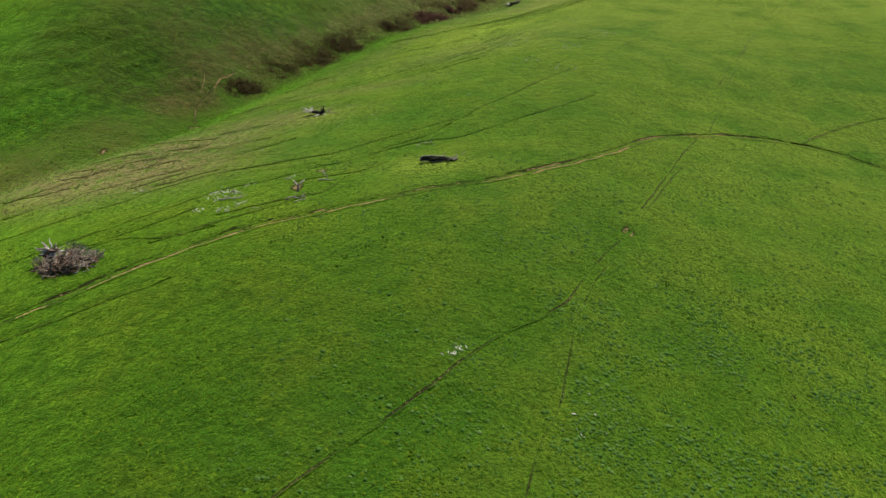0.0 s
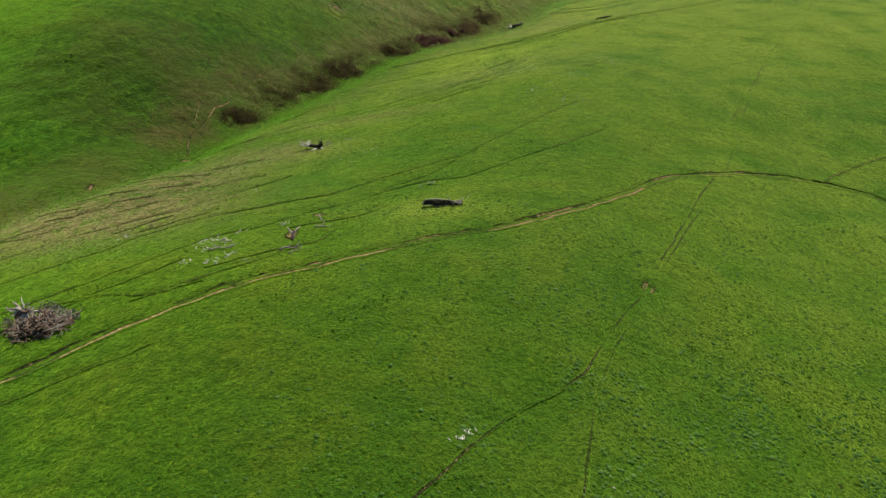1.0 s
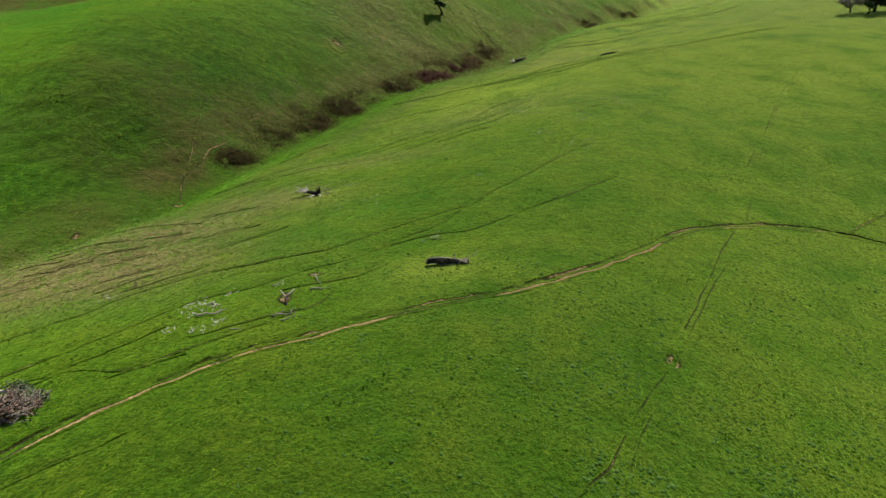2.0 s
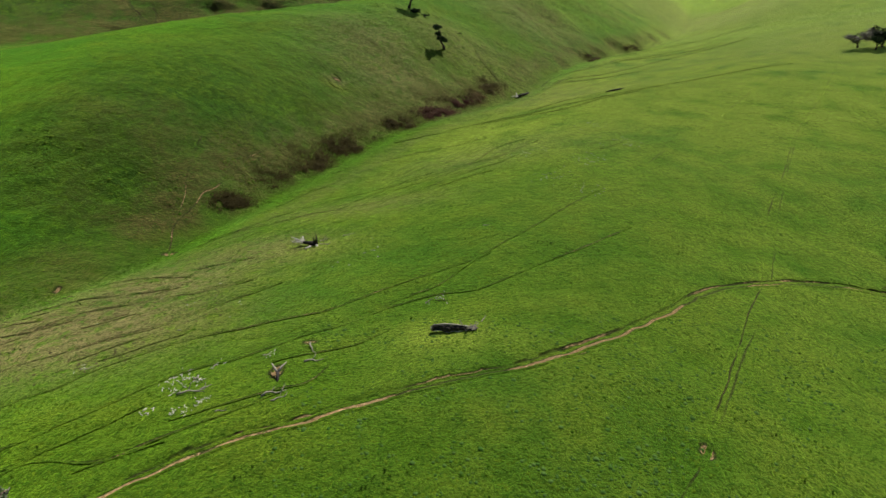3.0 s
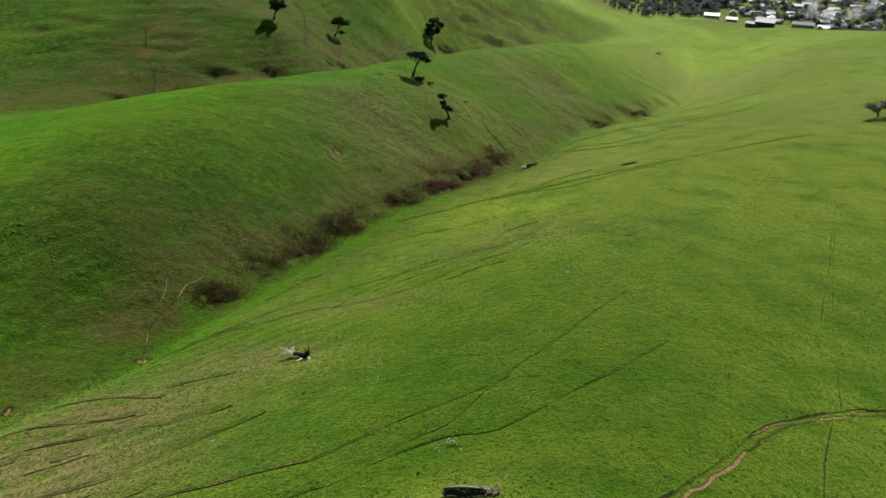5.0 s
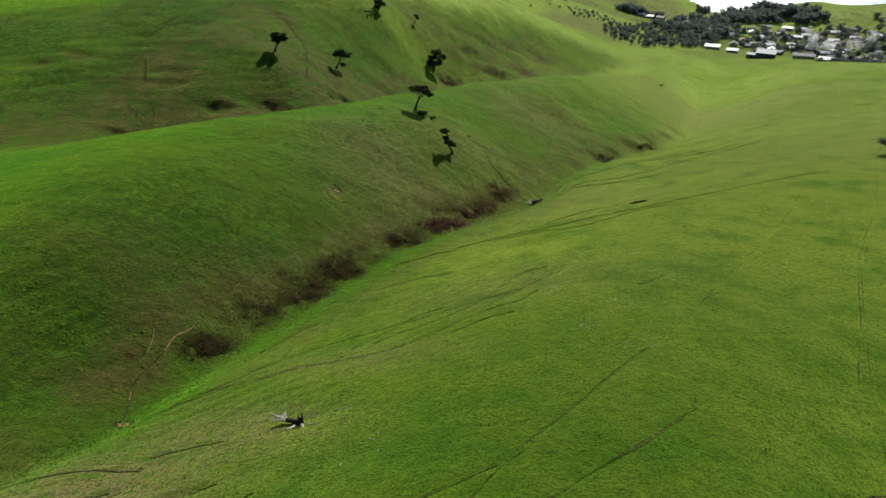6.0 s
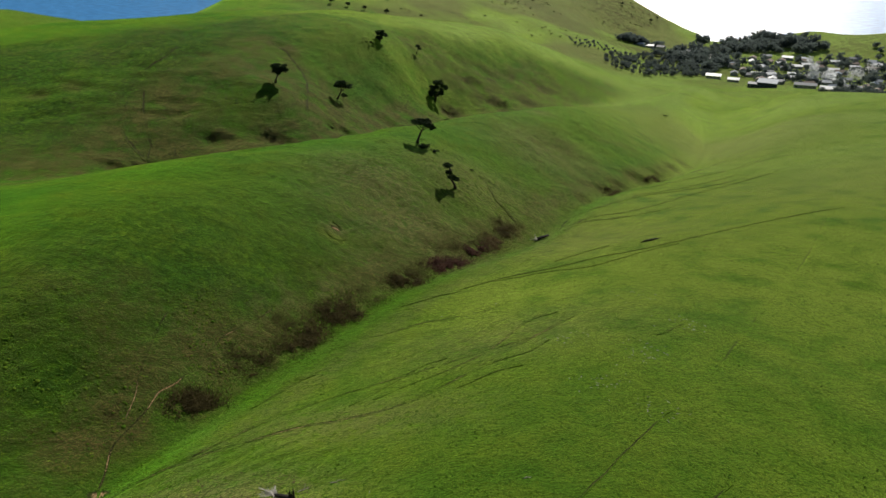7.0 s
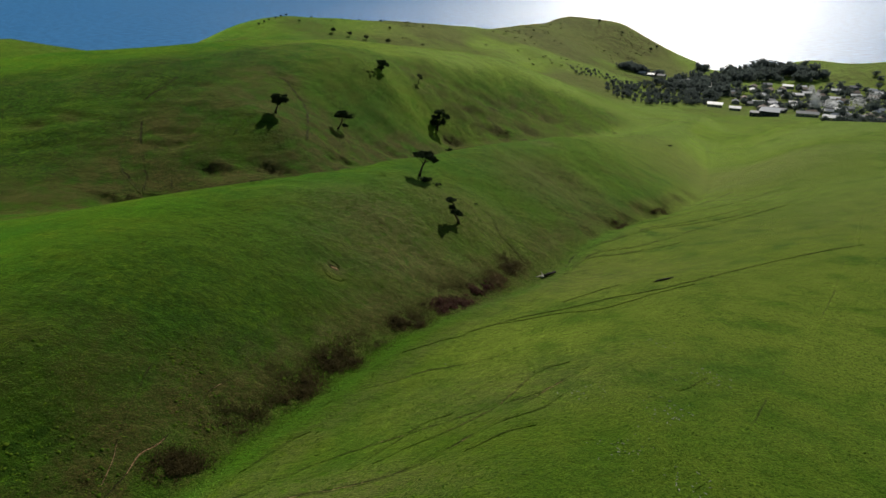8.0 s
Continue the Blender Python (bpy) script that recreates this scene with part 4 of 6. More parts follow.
hill_tree("round_tree", 121.4, 201.5, [(0, 0, 0), (0.1, 0, 1.2), (0.2, 0, 2.2)], [(1, (-1.0, 0, 2.8)), (2, (1.2, 0.2, 3.3))],
          [(0.1, 0, 3.0, 1.7, 1.6, 1.0), (-0.5, 0, 2.7, 1.2, 1.2, 0.8)], 1000, 0.2, "small dark round-headed tree on the ridge", 19, "trees by the ridge track", girth=0.2)
hill_tree("round_tree", 124.5, 204, [(0, 0, 0), (0.1, 0, 1.4), (0.3, 0, 2.8)], [(1, (-1.4, 0, 3.2)), (2, (1.6, 0.2, 4))],
          [(0.1, 0, 4.0, 3.4, 2.9, 1.8), (2.2, 0, 3.2, 2.6, 2.4, 1.6), (-1.6, 0, 2.9, 2.0, 2.0, 1.2)], 3000, 0.24, "large dark round-headed tree on the ridge", 20, "trees by the ridge track", girth=0.3)
for k, (x, y, s) in enumerate([(-104, 639, 1.15), (-90, 641, 1.0), (-76, 646, 0.9), (-43.4, 492, 0.8), (-60, 700, 0.7), (-136, 655, 0.6), (85, 1080, 0.9), (232, 1120, 1.3), (262, 1090, 1.1), (300, 1060, 1.2), (318, 1090, 1.0),
                               (-162, 652, 0.5), (-158, 660, 0.5), (-165, 646, 0.5), (-155, 668, 0.5), (-168, 640, 0.5), (-152, 676, 0.5)]):
    hill_tree("ridge_bush", x, y, [(0, 0, 0), (0.1, 0, 1.2 * s), (0.3, 0, 2.4 * s)], [(1, (1.2 * s, 0, 3 * s))],
              [(0.1, 0, 3.2 * s, 2.1 * s, 2 * s, 1.3 * s), (0.8 * s, 0.3, 2.6 * s, 1.5 * s, 1.4 * s, 1.0 * s)], 260, 0.45 * s, "dark round bush on the distant ridge", 40 + k, "bushes on the distant ridge", girth=0.16)
for k, (x, y, s) in enumerate([(-9.0, 218.8, 1.5), (-10.4, 217.8, 1.0), (-7.2, 217.6, 0.9), (-44.2, 390.5, 1.2), (3.4, 214.8, 0.5), (104.5, 361, 0.9), (-4, 377, 1.6), (1.5, 374, 1.3), (-58, 266, 1.6), (-70, 262, 1.5), (-37, 280, 1.5), (114.5, 462, 0.8)]):
    rng = np.random.RandomState(80 + k)
    bush = thing("low_shrub", x, y, "low dark scrubby bush on the hillside grass", "shrub", "low shrubs", -0.05)
    part("stem", Form().tube(sway(rng, (0, 0, 0), (0.2, 0, 0.7 * s), 2, 0.05), [0.06, 0.05, 0.03], 5), BARK, bush)
    part("crown", Form().leaves([(rng.uniform(-1.4, 1.4) * s, rng.uniform(-0.7, 0.7) * s, 0.35 * s, 0.6 * s, 0.5 * s, 0.4 * s) for _ in range(7)], 420, 0.17 * s, rng), LEAF, bush)


# ---- rush thickets along the creek ----
def thicket(x, y, rx, ry, turn, count, tall, material, label, seed, gaps=0.30):
    rng = np.random.RandomState(seed)
    count = int(count * 0.7)
    a = rng.rand(count) * 2 * np.pi
    r = np.clip(abs(rng.normal(size=count)) * 0.62, 0, 1.7)
    heart = rng.randint(0, 5, count)
    hx, hy = rng.uniform(-0.8, 0.8, 5)[heart] * rx, rng.uniform(-0.8, 0.8, 5)[heart] * ry
    c, s = math.cos(radians(turn)), math.sin(radians(turn))
    u, v = hx + 1.15 * rx * r * np.cos(a), hy * 0.8 + 1.05 * ry * r * np.sin(a)
    px, py = x + u * c - v * s, y + u * s + v * c
    keep = layered(px, py, 1.8, seed, 3) > gaps + 0.12 * r
    px, py, r = px[keep], py[keep], r[keep]
    n, pz = len(px), on(px, py) - 0.05
    way = rng.rand(n) * 2 * np.pi
    h = 0.5 * tall * np.exp(-0.8 * r * r) * rng.uniform(0.5, 1.2, n)
    lean = h * rng.uniform(0.2, 1.1, n)
    w = rng.uniform(0.02, 0.055, n)
    dx, dy = np.cos(way), np.sin(way)
    base, mid, tip = np.stack([px, py, pz], 1), np.stack([px + dx * lean * 0.35, py + dy * lean * 0.35, pz + h * 0.75], 1), np.stack([px + dx * lean, py + dy * lean, pz + h * 0.9], 1)
    across = np.stack([-dy * w, dx * w, np.zeros(n)], 1)
    co = np.stack([base - across, base + across, mid + across, mid - across, tip], 1).reshape(-1, 3) - np.array((x, y, float(on(x, y))))
    form = Form()
    form.co = [tuple(p) for p in co]
    form.faces = [f for k in range(0, 5 * n, 5) for f in ((k, k + 1, k + 2, k + 3), (k + 3, k + 2, k + 4))]
    ob = new("rush_thicket", form.mesh("rush_thicket", material))
    ob.location = (x, y, float(on(x, y)))
    tagged(ob, label, "thicket", "thickets along the creek", "stuff")


BROWN = "tangled thicket of dead brown rushes in the gully"
thicket(-37.6, 111.6, 4.2, 2.2, 40, 5200, 1.3, RUSH, BROWN, 61)
thicket(-45.0, 106.5, 2.8, 1.8, 60, 700, 0.4, RUSH, BROWN, 62)
thicket(-26.6, 131.6, 4.0, 2.4, 50, 4200, 1.2, RUSH, BROWN, 63)
thicket(-21.4, 142.2, 4.4, 2.4, 50, 5200, 1.4, RUSH, BROWN, 64)
thicket(-11.0, 158.0, 3.6, 2.2, 50, 4200, 1.4, RUSH, BROWN, 65)
thicket(-3.4, 169.4, 5.2, 2.4, 52, 5600, 1.5, RUST, "thicket of rust-red bare stalks in the gully", 66)
thicket(3.6, 178.5, 4.0, 2.0, 52, 3800, 1.4, RUST, "thicket of rust-red bare stalks in the gully", 67)
thicket(8.6, 186.0, 3.2, 2.2, 52, 2600, 1.1, foliage("straw_stalks", (0.11, 0.078, 0.034), (0.20, 0.15, 0.07), 0.1, 0.8, 0.4), "pale dry rushes along the creek", 68)
thicket(13.2, 194.0, 4.2, 2.2, 50, 3600, 1.3, RUSH, BROWN, 69)
thicket(-32.5, 121.5, 5.0, 2.2, 55, 2400, 0.7, RUSH, "thin brown rushes along the creek", 70)
thicket(50.3, 242.6, 5.0, 2.0, 55, 2600, 1.1, RUSH, "dark rushes in the bend of the creek", 71)
thicket(70, 263.6, 5.0, 2.0, 50, 2200, 1.1, RUSH, "dark rushes in the bend of the creek", 72)
STRAW = foliage("olive_straw_grass", (0.085, 0.090, 0.026), (0.150, 0.142, 0.054), 0.2, 0.9, 0.6)
for k, (x, y, rx, ry) in enumerate([(-27.5, 134.5, 7, 4.5), (-21.5, 146, 7, 4.5), (-12, 161.5, 7, 4), (-4, 172.5, 7, 4), (4, 182, 7, 3.6), (12.5, 196.5, 6, 3.4), (-32.5, 124, 6, 4)]):
    thicket(x, y, rx, ry, 50, 4200, 0.75, STRAW, "rank olive and straw grass round the rushes", 160 + k, 0.34)
SCRUB = foliage("dark_scrub_foliage", (0.032, 0.036, 0.013), (0.080, 0.075, 0.028), 0.2, 0.8, 0.3)
for k, (x, y, rx, ry, tall) in enumerate([(-86.6, 269, 3.5, 1.8, 1.0), (-108, 242, 4, 2, 1.2), (-65.7, 275, 4, 1.8, 1.0), (-46.4, 298, 3.5, 1.8, 1.0), (-1.6, 393, 4, 2.4, 1.3), (27.4, 414, 5, 2.4, 1.3)]):
    thicket(x, y, rx * 1.3, ry * 1.5, 15 + 25 * (x > -40), 1500, tall, SCRUB, "dark scrub on a slumped bank of the far hill", 73 + k, 0.46)


# ---- fallen timber ----
def stick(rng, length, girth, bend=0.12, forks=1):
    """A dead branch lying along x with a few forks."""
    n = 5
    pts = [Vector((length * (k / n - 0.5), rng.uniform(-1, 1) * bend * length, girth + rng.uniform(0, 1) * bend * length * 0.5)) for k in range(n + 1)]
    form = Form().tube(pts, [girth * (1.1 - 0.8 * k / n) for k in range(n + 1)], 6, 0.15)
    for _ in range(forks):
        a = pts[rng.randint(2, n)]
        form.tube(sway(rng, a, a + Vector((rng.uniform(0.1, 0.4) * length, rng.uniform(-0.4, 0.4) * length, rng.uniform(0.05, 0.25) * length)), 2, 0.04 * length), [girth * 0.6, girth * 0.4, girth * 0.12], 5, 0.1)
    return form


def laid(x, y, z, turn, tip=0.0):
    return pose(x, y, z, 0, tip, turn)


rng = np.random.RandomState(5)
heap = thing("root_heap", -34.0, 43.3, "heap of uprooted stump and broken dead branches on grass", "wood pile")
ball = Form().tube([(-2.0, 1.0, -0.1), (-1.8, 1.1, 0.25), (-1.5, 1.15, 0.55), (-1.0, 1.0, 0.85), (-0.6, 0.9, 0.95)], [0.30, 0.33, 0.26, 0.18, 0.10], 8, 0.5, random.Random(4))
part("root_ball", ball, BROWN_WOOD, heap, "earthy brown root plate")
for a, e, up, g in [(5, 2.6, 0.45, 0.19), (60, 0.7, 0.95, 0.17), (140, 1.0, 1.05, 0.17), (168, 1.3, 0.7, 0.19), (200, 0.9, 0.3, 0.2), (250, 1.2, 0.1, 0.2), (285, 1.6, 0.1, 0.18), (330, 2.2, 0.15, 0.16), (350, 1.3, 0.9, 0.1), (110, 0.9, 1.2, 0.1), (185, 1.0, 1.0, 0.1), (30, 1.2, 0.8, 0.09), (225, 1.1, 0.6, 0.1)]:
    start = Vector((-1.75 + 0.5 * rng.rand(), 1.0 + 0.3 * rng.rand(), 0.35 + 0.35 * rng.rand()))
    end = start + Vector((math.cos(radians(a)) * e, math.sin(radians(a)) * e, up - 0.5))
    part("root", Form().tube(sway(rng, start, end, 4, 0.13), [g * 1.0, g * 0.8, g * 0.65, g * 0.45, g * 0.15], 7, 0.2, random.Random(a)), PALE_WOOD if a % 4 else GREY_WOOD, heap, smooth=True)
shapes = [stick(rng, l, g, 0.08, f).mesh("branch", m, True) for l, g, f, m in
          [(1.5, 0.05, 3, BROWN_WOOD), (1.1, 0.065, 2, DARK_WOOD), (2.0, 0.045, 3, BROWN_WOOD), (0.8, 0.075, 1, BROWN_WOOD), (1.5, 0.035, 3, GREY_WOOD), (0.8, 0.045, 2, GREY_WOOD)]]
for k in range(290):
    a, r = rng.rand() * 2 * math.pi, rng.rand() ** 0.6 * (1.0 if k < 240 else 1.22)
    x, y = 0.35 + 2.7 * r * math.cos(a), -0.15 + 1.65 * r * math.sin(a) - 0.12 * math.cos(a)
    z = float(on(-34.0 + x, 43.3 + y) - on(-34.0, 43.3)) + max(0.0, 0.85 * (1 - r * r)) * rng.uniform(0.2, 1.0) + 0.02
    b = new("branch", shapes[k % 4] if rng.rand() < (0.66 if k < 240 else 0.2) else shapes[4 + k % 2])
    b.parent, b.matrix_basis = heap, laid(x, y, z, rng.uniform(0, 360), rng.uniform(-38, 38))
part("brush_top", Form().leaves([(0.3, 1.7, 0.6, 0.9, 0.6, 0.5), (1.1, 1.5, 0.5, 0.9, 0.6, 0.4), (2.2, 1.2, 0.3, 0.9, 0.5, 0.3), (2.9, 0.7, 0.2, 0.6, 0.5, 0.25), (-2.6, 0.4, 0.2, 0.5, 0.4, 0.25)], 900, 0.10, rng), foliage("grey_twigs", (0.085, 0.11, 0.06), (0.24, 0.27, 0.19), 0.0), heap, "grey-green brittle twigs")

log = thing("fallen_log", -0.55, 63.3, "big charred fallen log with splintered bleached branches", "log", turn=2)
knots = np.linspace(-2.05, 2.2, 17)
part("trunk", Form().tube([(x, 0.07 * math.sin(3.1 * x), 0.27 - 0.03 * x + 0.05 * rng.uniform(-1, 1)) for x in knots], [(0.31 - 0.05 * abs(x + 0.6)) * rng.uniform(0.78, 1.15) for x in knots], 11, 0.26, random.Random(3)), DARK_WOOD, log)
for x, y, e, h in [(-1.5, -0.25, 0.9, 0.2), (-0.4, -0.3, 0.7, 0.12), (0.5, -0.28, 0.8, 0.16), (1.2, 0.1, 0.5, 0.42)]:
    part("splinter", Form().tube(sway(rng, (x - e / 2, y, h), (x + e / 2, y - 0.06, h + 0.08), 3, 0.04), [0.02, 0.06, 0.05, 0.01], 5, 0.2), PALE_WOOD, log, "pale splinter of torn wood")
part("broken_end", Form().tube([(-2.14, 0, 0.34), (-2.06, 0, 0.34), (-1.98, 0, 0.34)], [0.14, 0.24, 0.28], 9, 0.3, random.Random(8)), GREY_WOOD, log, "splintered grey end")
part("bark_strip", Form().tube([(-1.9, 0.16, 0.63), (-0.8, 0.2, 0.66), (0.3, 0.14, 0.58), (1.0, 0.1, 0.5)], [0.05, 0.10, 0.08, 0.02], 6, 0.2), GREY_WOOD, log, "strip of bleached wood", True)
for k in range(22):
    a = Vector((rng.uniform(0.8, 2.1), rng.uniform(-0.3, 0.3), 0.25))
    part("branch", Form().tube(sway(rng, a, a + Vector((rng.uniform(-0.6, 0.8), rng.uniform(-0.6, 0.8), rng.uniform(0.0, 0.55))), 3, 0.12), [0.07, 0.055, 0.04, 0.012], 6, 0.15), GREY_WOOD, log, smooth=True)

fallen = thing("fallen_tree", -19.4, 88.4, "fallen dead tree with upright stump spikes and pale roots", "dead tree")
part("trunk", Form().tube([(-0.9, 0.5, 0.22), (-0.2, 0.35, 0.3), (0.5, 0.1, 0.34), (1.0, -0.1, 0.36)], [0.16, 0.22, 0.28, 0.34], 10, 0.15, random.Random(2)), DARK_WOOD, fallen, smooth=True)
for x, y, h in [(0.9, 0.05, 1.5), (1.1, -0.05, 1.25), (1.25, 0.1, 1.6), (1.0, -0.25, 0.9)]:
    part("spike", Form().tube([(x, y, 0), (x + 0.02, y, h * 0.5), (x + 0.06, y, h)], [0.17, 0.11, 0.03], 7, 0.2), DARK_WOOD, fallen, smooth=True)
for pts in [[(1.2, -0.3, 0.3), (1.45, -0.6, 0.45), (1.5, -1.1, 0.3), (1.3, -1.5, 0.08)], [(0.6, -0.5, 0.3), (0.0, -0.9, 0.25), (-0.5, -1.3, 0.12)], [(0.1, -0.9, 0.2), (-0.8, -1.4, 0.12), (-1.3, -1.9, 0.1)]]:
    part("root", Form().tube(pts, [0.15, 0.13, 0.10, 0.04][:len(pts)], 7, 0.15), PALE_WOOD if pts[0][0] > 0.3 else DARK_WOOD, fallen, smooth=True)
for k in range(26):
    a = Vector((-0.6, 0.5, 0.2))
    part("branch", Form().tube(sway(rng, a, a + Vector((rng.uniform(-1.9, 0.2), rng.uniform(-0.8, 0.9), rng.uniform(0.0, 0.8))), 3, 0.12), [0.065, 0.05, 0.035, 0.015], 5, 0.1), PALE_WOOD, fallen, smooth=True)
fork = thing("forked_driftwood", -15.6, 57.0, "forked silver-grey dead branch lying in a bare hollow", "dead branch")
part("stem", Form().tube([(0.35, -1.5, 0.15), (0.2, -0.6, 0.3), (0.1, 0.1, 0.42)], [0.09, 0.13, 0.15], 9, 0.2), DARK_WOOD, fork, smooth=True)
for pts in [[(0.1, 0.0, 0.4), (-0.3, 0.55, 0.45), (-0.6, 1.0, 0.5)], [(0.12, 0.1, 0.42), (0.3, 0.6, 0.45), (0.65, 1.15, 0.55)], [(0.3, -1.4, 0.15), (0.1, -2.1, 0.1), (0.2, -2.7, 0.06)], [(0.35, -1.3, 0.2), (0.8, -1.7, 0.12)]]:
    part("prong", Form().tube(pts, [0.13, 0.10, 0.04][:len(pts)], 7, 0.15), GREY_WOOD, fork, smooth=True)
low = thing("fallen_log", 20.6, 195.4, "dark fallen log with pale broken branches beside the creek", "log", turn=40)
part("trunk", Form().tube([(-1.0, 0, 0.4), (0.5, 0.1, 0.42), (2.0, 0, 0.34), (3.4, 0.1, 0.3)], [0.42, 0.40, 0.36, 0.3], 9, 0.14), DARK_WOOD, low, smooth=True)
for k in range(12):
    a = Vector((rng.uniform(-1.6, -0.4), 0, 0.3))
    part("branch", Form().tube(sway(rng, a, a + Vector((rng.uniform(-2.4, 0.3), rng.uniform(-1.1, 1.1), rng.uniform(0.2, 1.1))), 3, 0.15), [0.14, 0.12, 0.09, 0.03], 5, 0.1), PALE_WOOD, low, "bleached broken branch", smooth=True)
thin = thing("fallen_log", 39.9, 168.5, "slim dark log lying alone on the pasture", "log", turn=24)
part("trunk", Form().tube([(-2.4, 0, 0.12), (-1.2, 0.15, 0.2), (0.4, 0, 0.24), (1.6, 0.1, 0.22), (2.4, 0.3, 0.12)], [0.10, 0.2, 0.22, 0.17, 0.06], 8, 0.15), DARK_WOOD, thin, smooth=True)
part("branch", Form().tube([(1.2, 0, 0.2), (1.9, -0.3, 0.45), (2.6, -0.3, 0.5)], [0.1, 0.07, 0.03], 6), DARK_WOOD, thin, smooth=True)

for k, (x, y, length, girth, turn, pale) in enumerate([
        (-13.4, 61.0, 1.6, 0.075, -60, 1), (-12.8, 59.0, 1.7, 0.07, 8, 1), (-15.2, 54.3, 2.0, 0.09, 12, 1), (-14.6, 53.6, 1.3, 0.06, 30, 1), (-22.2, 55.0, 2.2, 0.09, 22, 1), (-21.2, 55.6, 1.0, 0.06, 40, 1),
        (-22.3, 56.9, 1.0, 0.07, -20, 1), (-21.6, 59.0, 0.9, 0.07, 70, 1), (-23.6, 58.6, 0.7, 0.06, 40, 1), (-17.3, 60.4, 0.8, 0.06, 30, 1), (-3.0, 69.4, 1.1, 0.05, 50, 1), (-1.6, 69.2, 1.4, 0.05, 0, 0),
        (2.3, 65.2, 0.9, 0.06, 60, 1), (-18.9, 52.4, 0.9, 0.05, 10, 1), (-33.8, 60.2, 0.8, 0.05, 35, 1), (-14.2, 90.6, 1.6, 0.05, 10, 1), (-17.5, 89.8, 1.3, 0.05, 30, 1), (-17.0, 87.9, 1.4, 0.06, -10, 1), (4.0, 88.0, 0.8, 0.05, 15, 1)]):
    r = np.random.RandomState(200 + k)
    ob = new("fallen_branch", stick(r, length, girth, 0.10, 2 if length > 1.2 else 1).mesh("fallen_branch", GREY_WOOD if pale else DARK_WOOD, True))
    ob.matrix_world = laid(x, y, float(on(x, y)) - 0.02, turn)
    tagged(ob, "bleached grey dead branch lying on the grass" if pale else "dark dead branch lying on the grass", "branch", "dead branches on the pasture")


# ---- small growth on the pasture ----
def scatter(name, px, py, size, per, material, label, category, seed, spread_flat=0.5):
    """Tufts of a few pointed blades, all in one mesh."""
    r = np.random.RandomState(seed)
    n = len(px) * per
    x, y = np.repeat(px, per), np.repeat(py, per)
    s = np.repeat(size, per) * r.uniform(0.6, 1.2, n)
    z = on(x, y) - 0.02
    a = r.rand(n) * 2 * np.pi
    dx, dy = np.cos(a), np.sin(a)
    w = s * 0.22
    foot = np.stack([x + dx * s * 0.15, y + dy * s * 0.15, z], 1)
    across = np.stack([-dy * w, dx * w, np.zeros(n)], 1)
    reach = r.uniform(0.3, 1.0, n) * spread_flat * 1.6
    tip = foot + np.stack([dx * s * reach, dy * s * reach, s * np.sqrt(np.clip(1 - (reach * 0.7) ** 2, 0.08, 1))], 1)
    co = np.stack([foot - across, foot + across, tip], 1).reshape(-1, 3).astype(np.float32)
    mesh = bpy.data.meshes.new(name)
    mesh.vertices.add(len(co))
    mesh.vertices.foreach_set("co", co.ravel())
    mesh.loops.add(len(co))
    mesh.loops.foreach_set("vertex_index", np.arange(len(co), dtype=np.int32))
    mesh.polygons.add(n)
    mesh.polygons.foreach_set("loop_start", np.arange(0, 3 * n, 3, dtype=np.int32))
    mesh.update(calc_edges=True)
    mesh.materials.append(material)
    return tagged(new(name, mesh), label, category, kind="stuff")


def clumps(name, px, py, radius, height, material, label, category, seed):
    """Low rounded clumps of turf, all in one mesh."""
    r = np.random.RandomState(seed)
    n, sides = len(px), 5
    a = r.rand(n, 1) * 6.28 + np.arange(sides) * 2 * np.pi / sides
    z = on(px, py)
    low = np.stack([px[:, None] + np.cos(a) * radius[:, None] * r.uniform(0.75, 1.3, (n, sides)), py[:, None] + np.sin(a) * radius[:, None] * r.uniform(0.75, 1.3, (n, sides)), z[:, None] - 0.04 + 0 * a], 2)
    mid = np.stack([px[:, None] + np.cos(a + 0.5) * radius[:, None] * 0.65, py[:, None] + np.sin(a + 0.5) * radius[:, None] * 0.65, z[:, None] + height[:, None] * r.uniform(0.5, 0.95, (n, sides))], 2)
    top = np.stack([px + r.normal(size=n) * radius * 0.15, py + r.normal(size=n) * radius * 0.15, z + height], 1)[:, None, :]
    co = np.concatenate([low, mid, top], 1).reshape(-1, 3).astype(np.float32)
    tri = [f for k in range(sides) for f in ((k, (k + 1) % sides, sides + k), ((k + 1) % sides, sides + (k + 1) % sides, sides + k), (sides + k, sides + (k + 1) % sides, 2 * sides))]
    faces = (np.array(tri)[None] + (np.arange(n) * (2 * sides + 1))[:, None, None]).reshape(-1, 3).astype(np.int32)
    mesh = bpy.data.meshes.new(name)
    mesh.vertices.add(len(co))
    mesh.vertices.foreach_set("co", co.ravel())
    mesh.loops.add(faces.size)
    mesh.loops.foreach_set("vertex_index", faces.ravel())
    mesh.polygons.add(len(faces))
    mesh.polygons.foreach_set("loop_start", np.arange(0, faces.size, 3, dtype=np.int32))
    mesh.polygons.foreach_set("use_smooth", np.ones(len(faces), bool))
    mesh.update(calc_edges=True)
    mesh.materials.append(material)
    return tagged(new(name, mesh), label, category, kind="stuff")


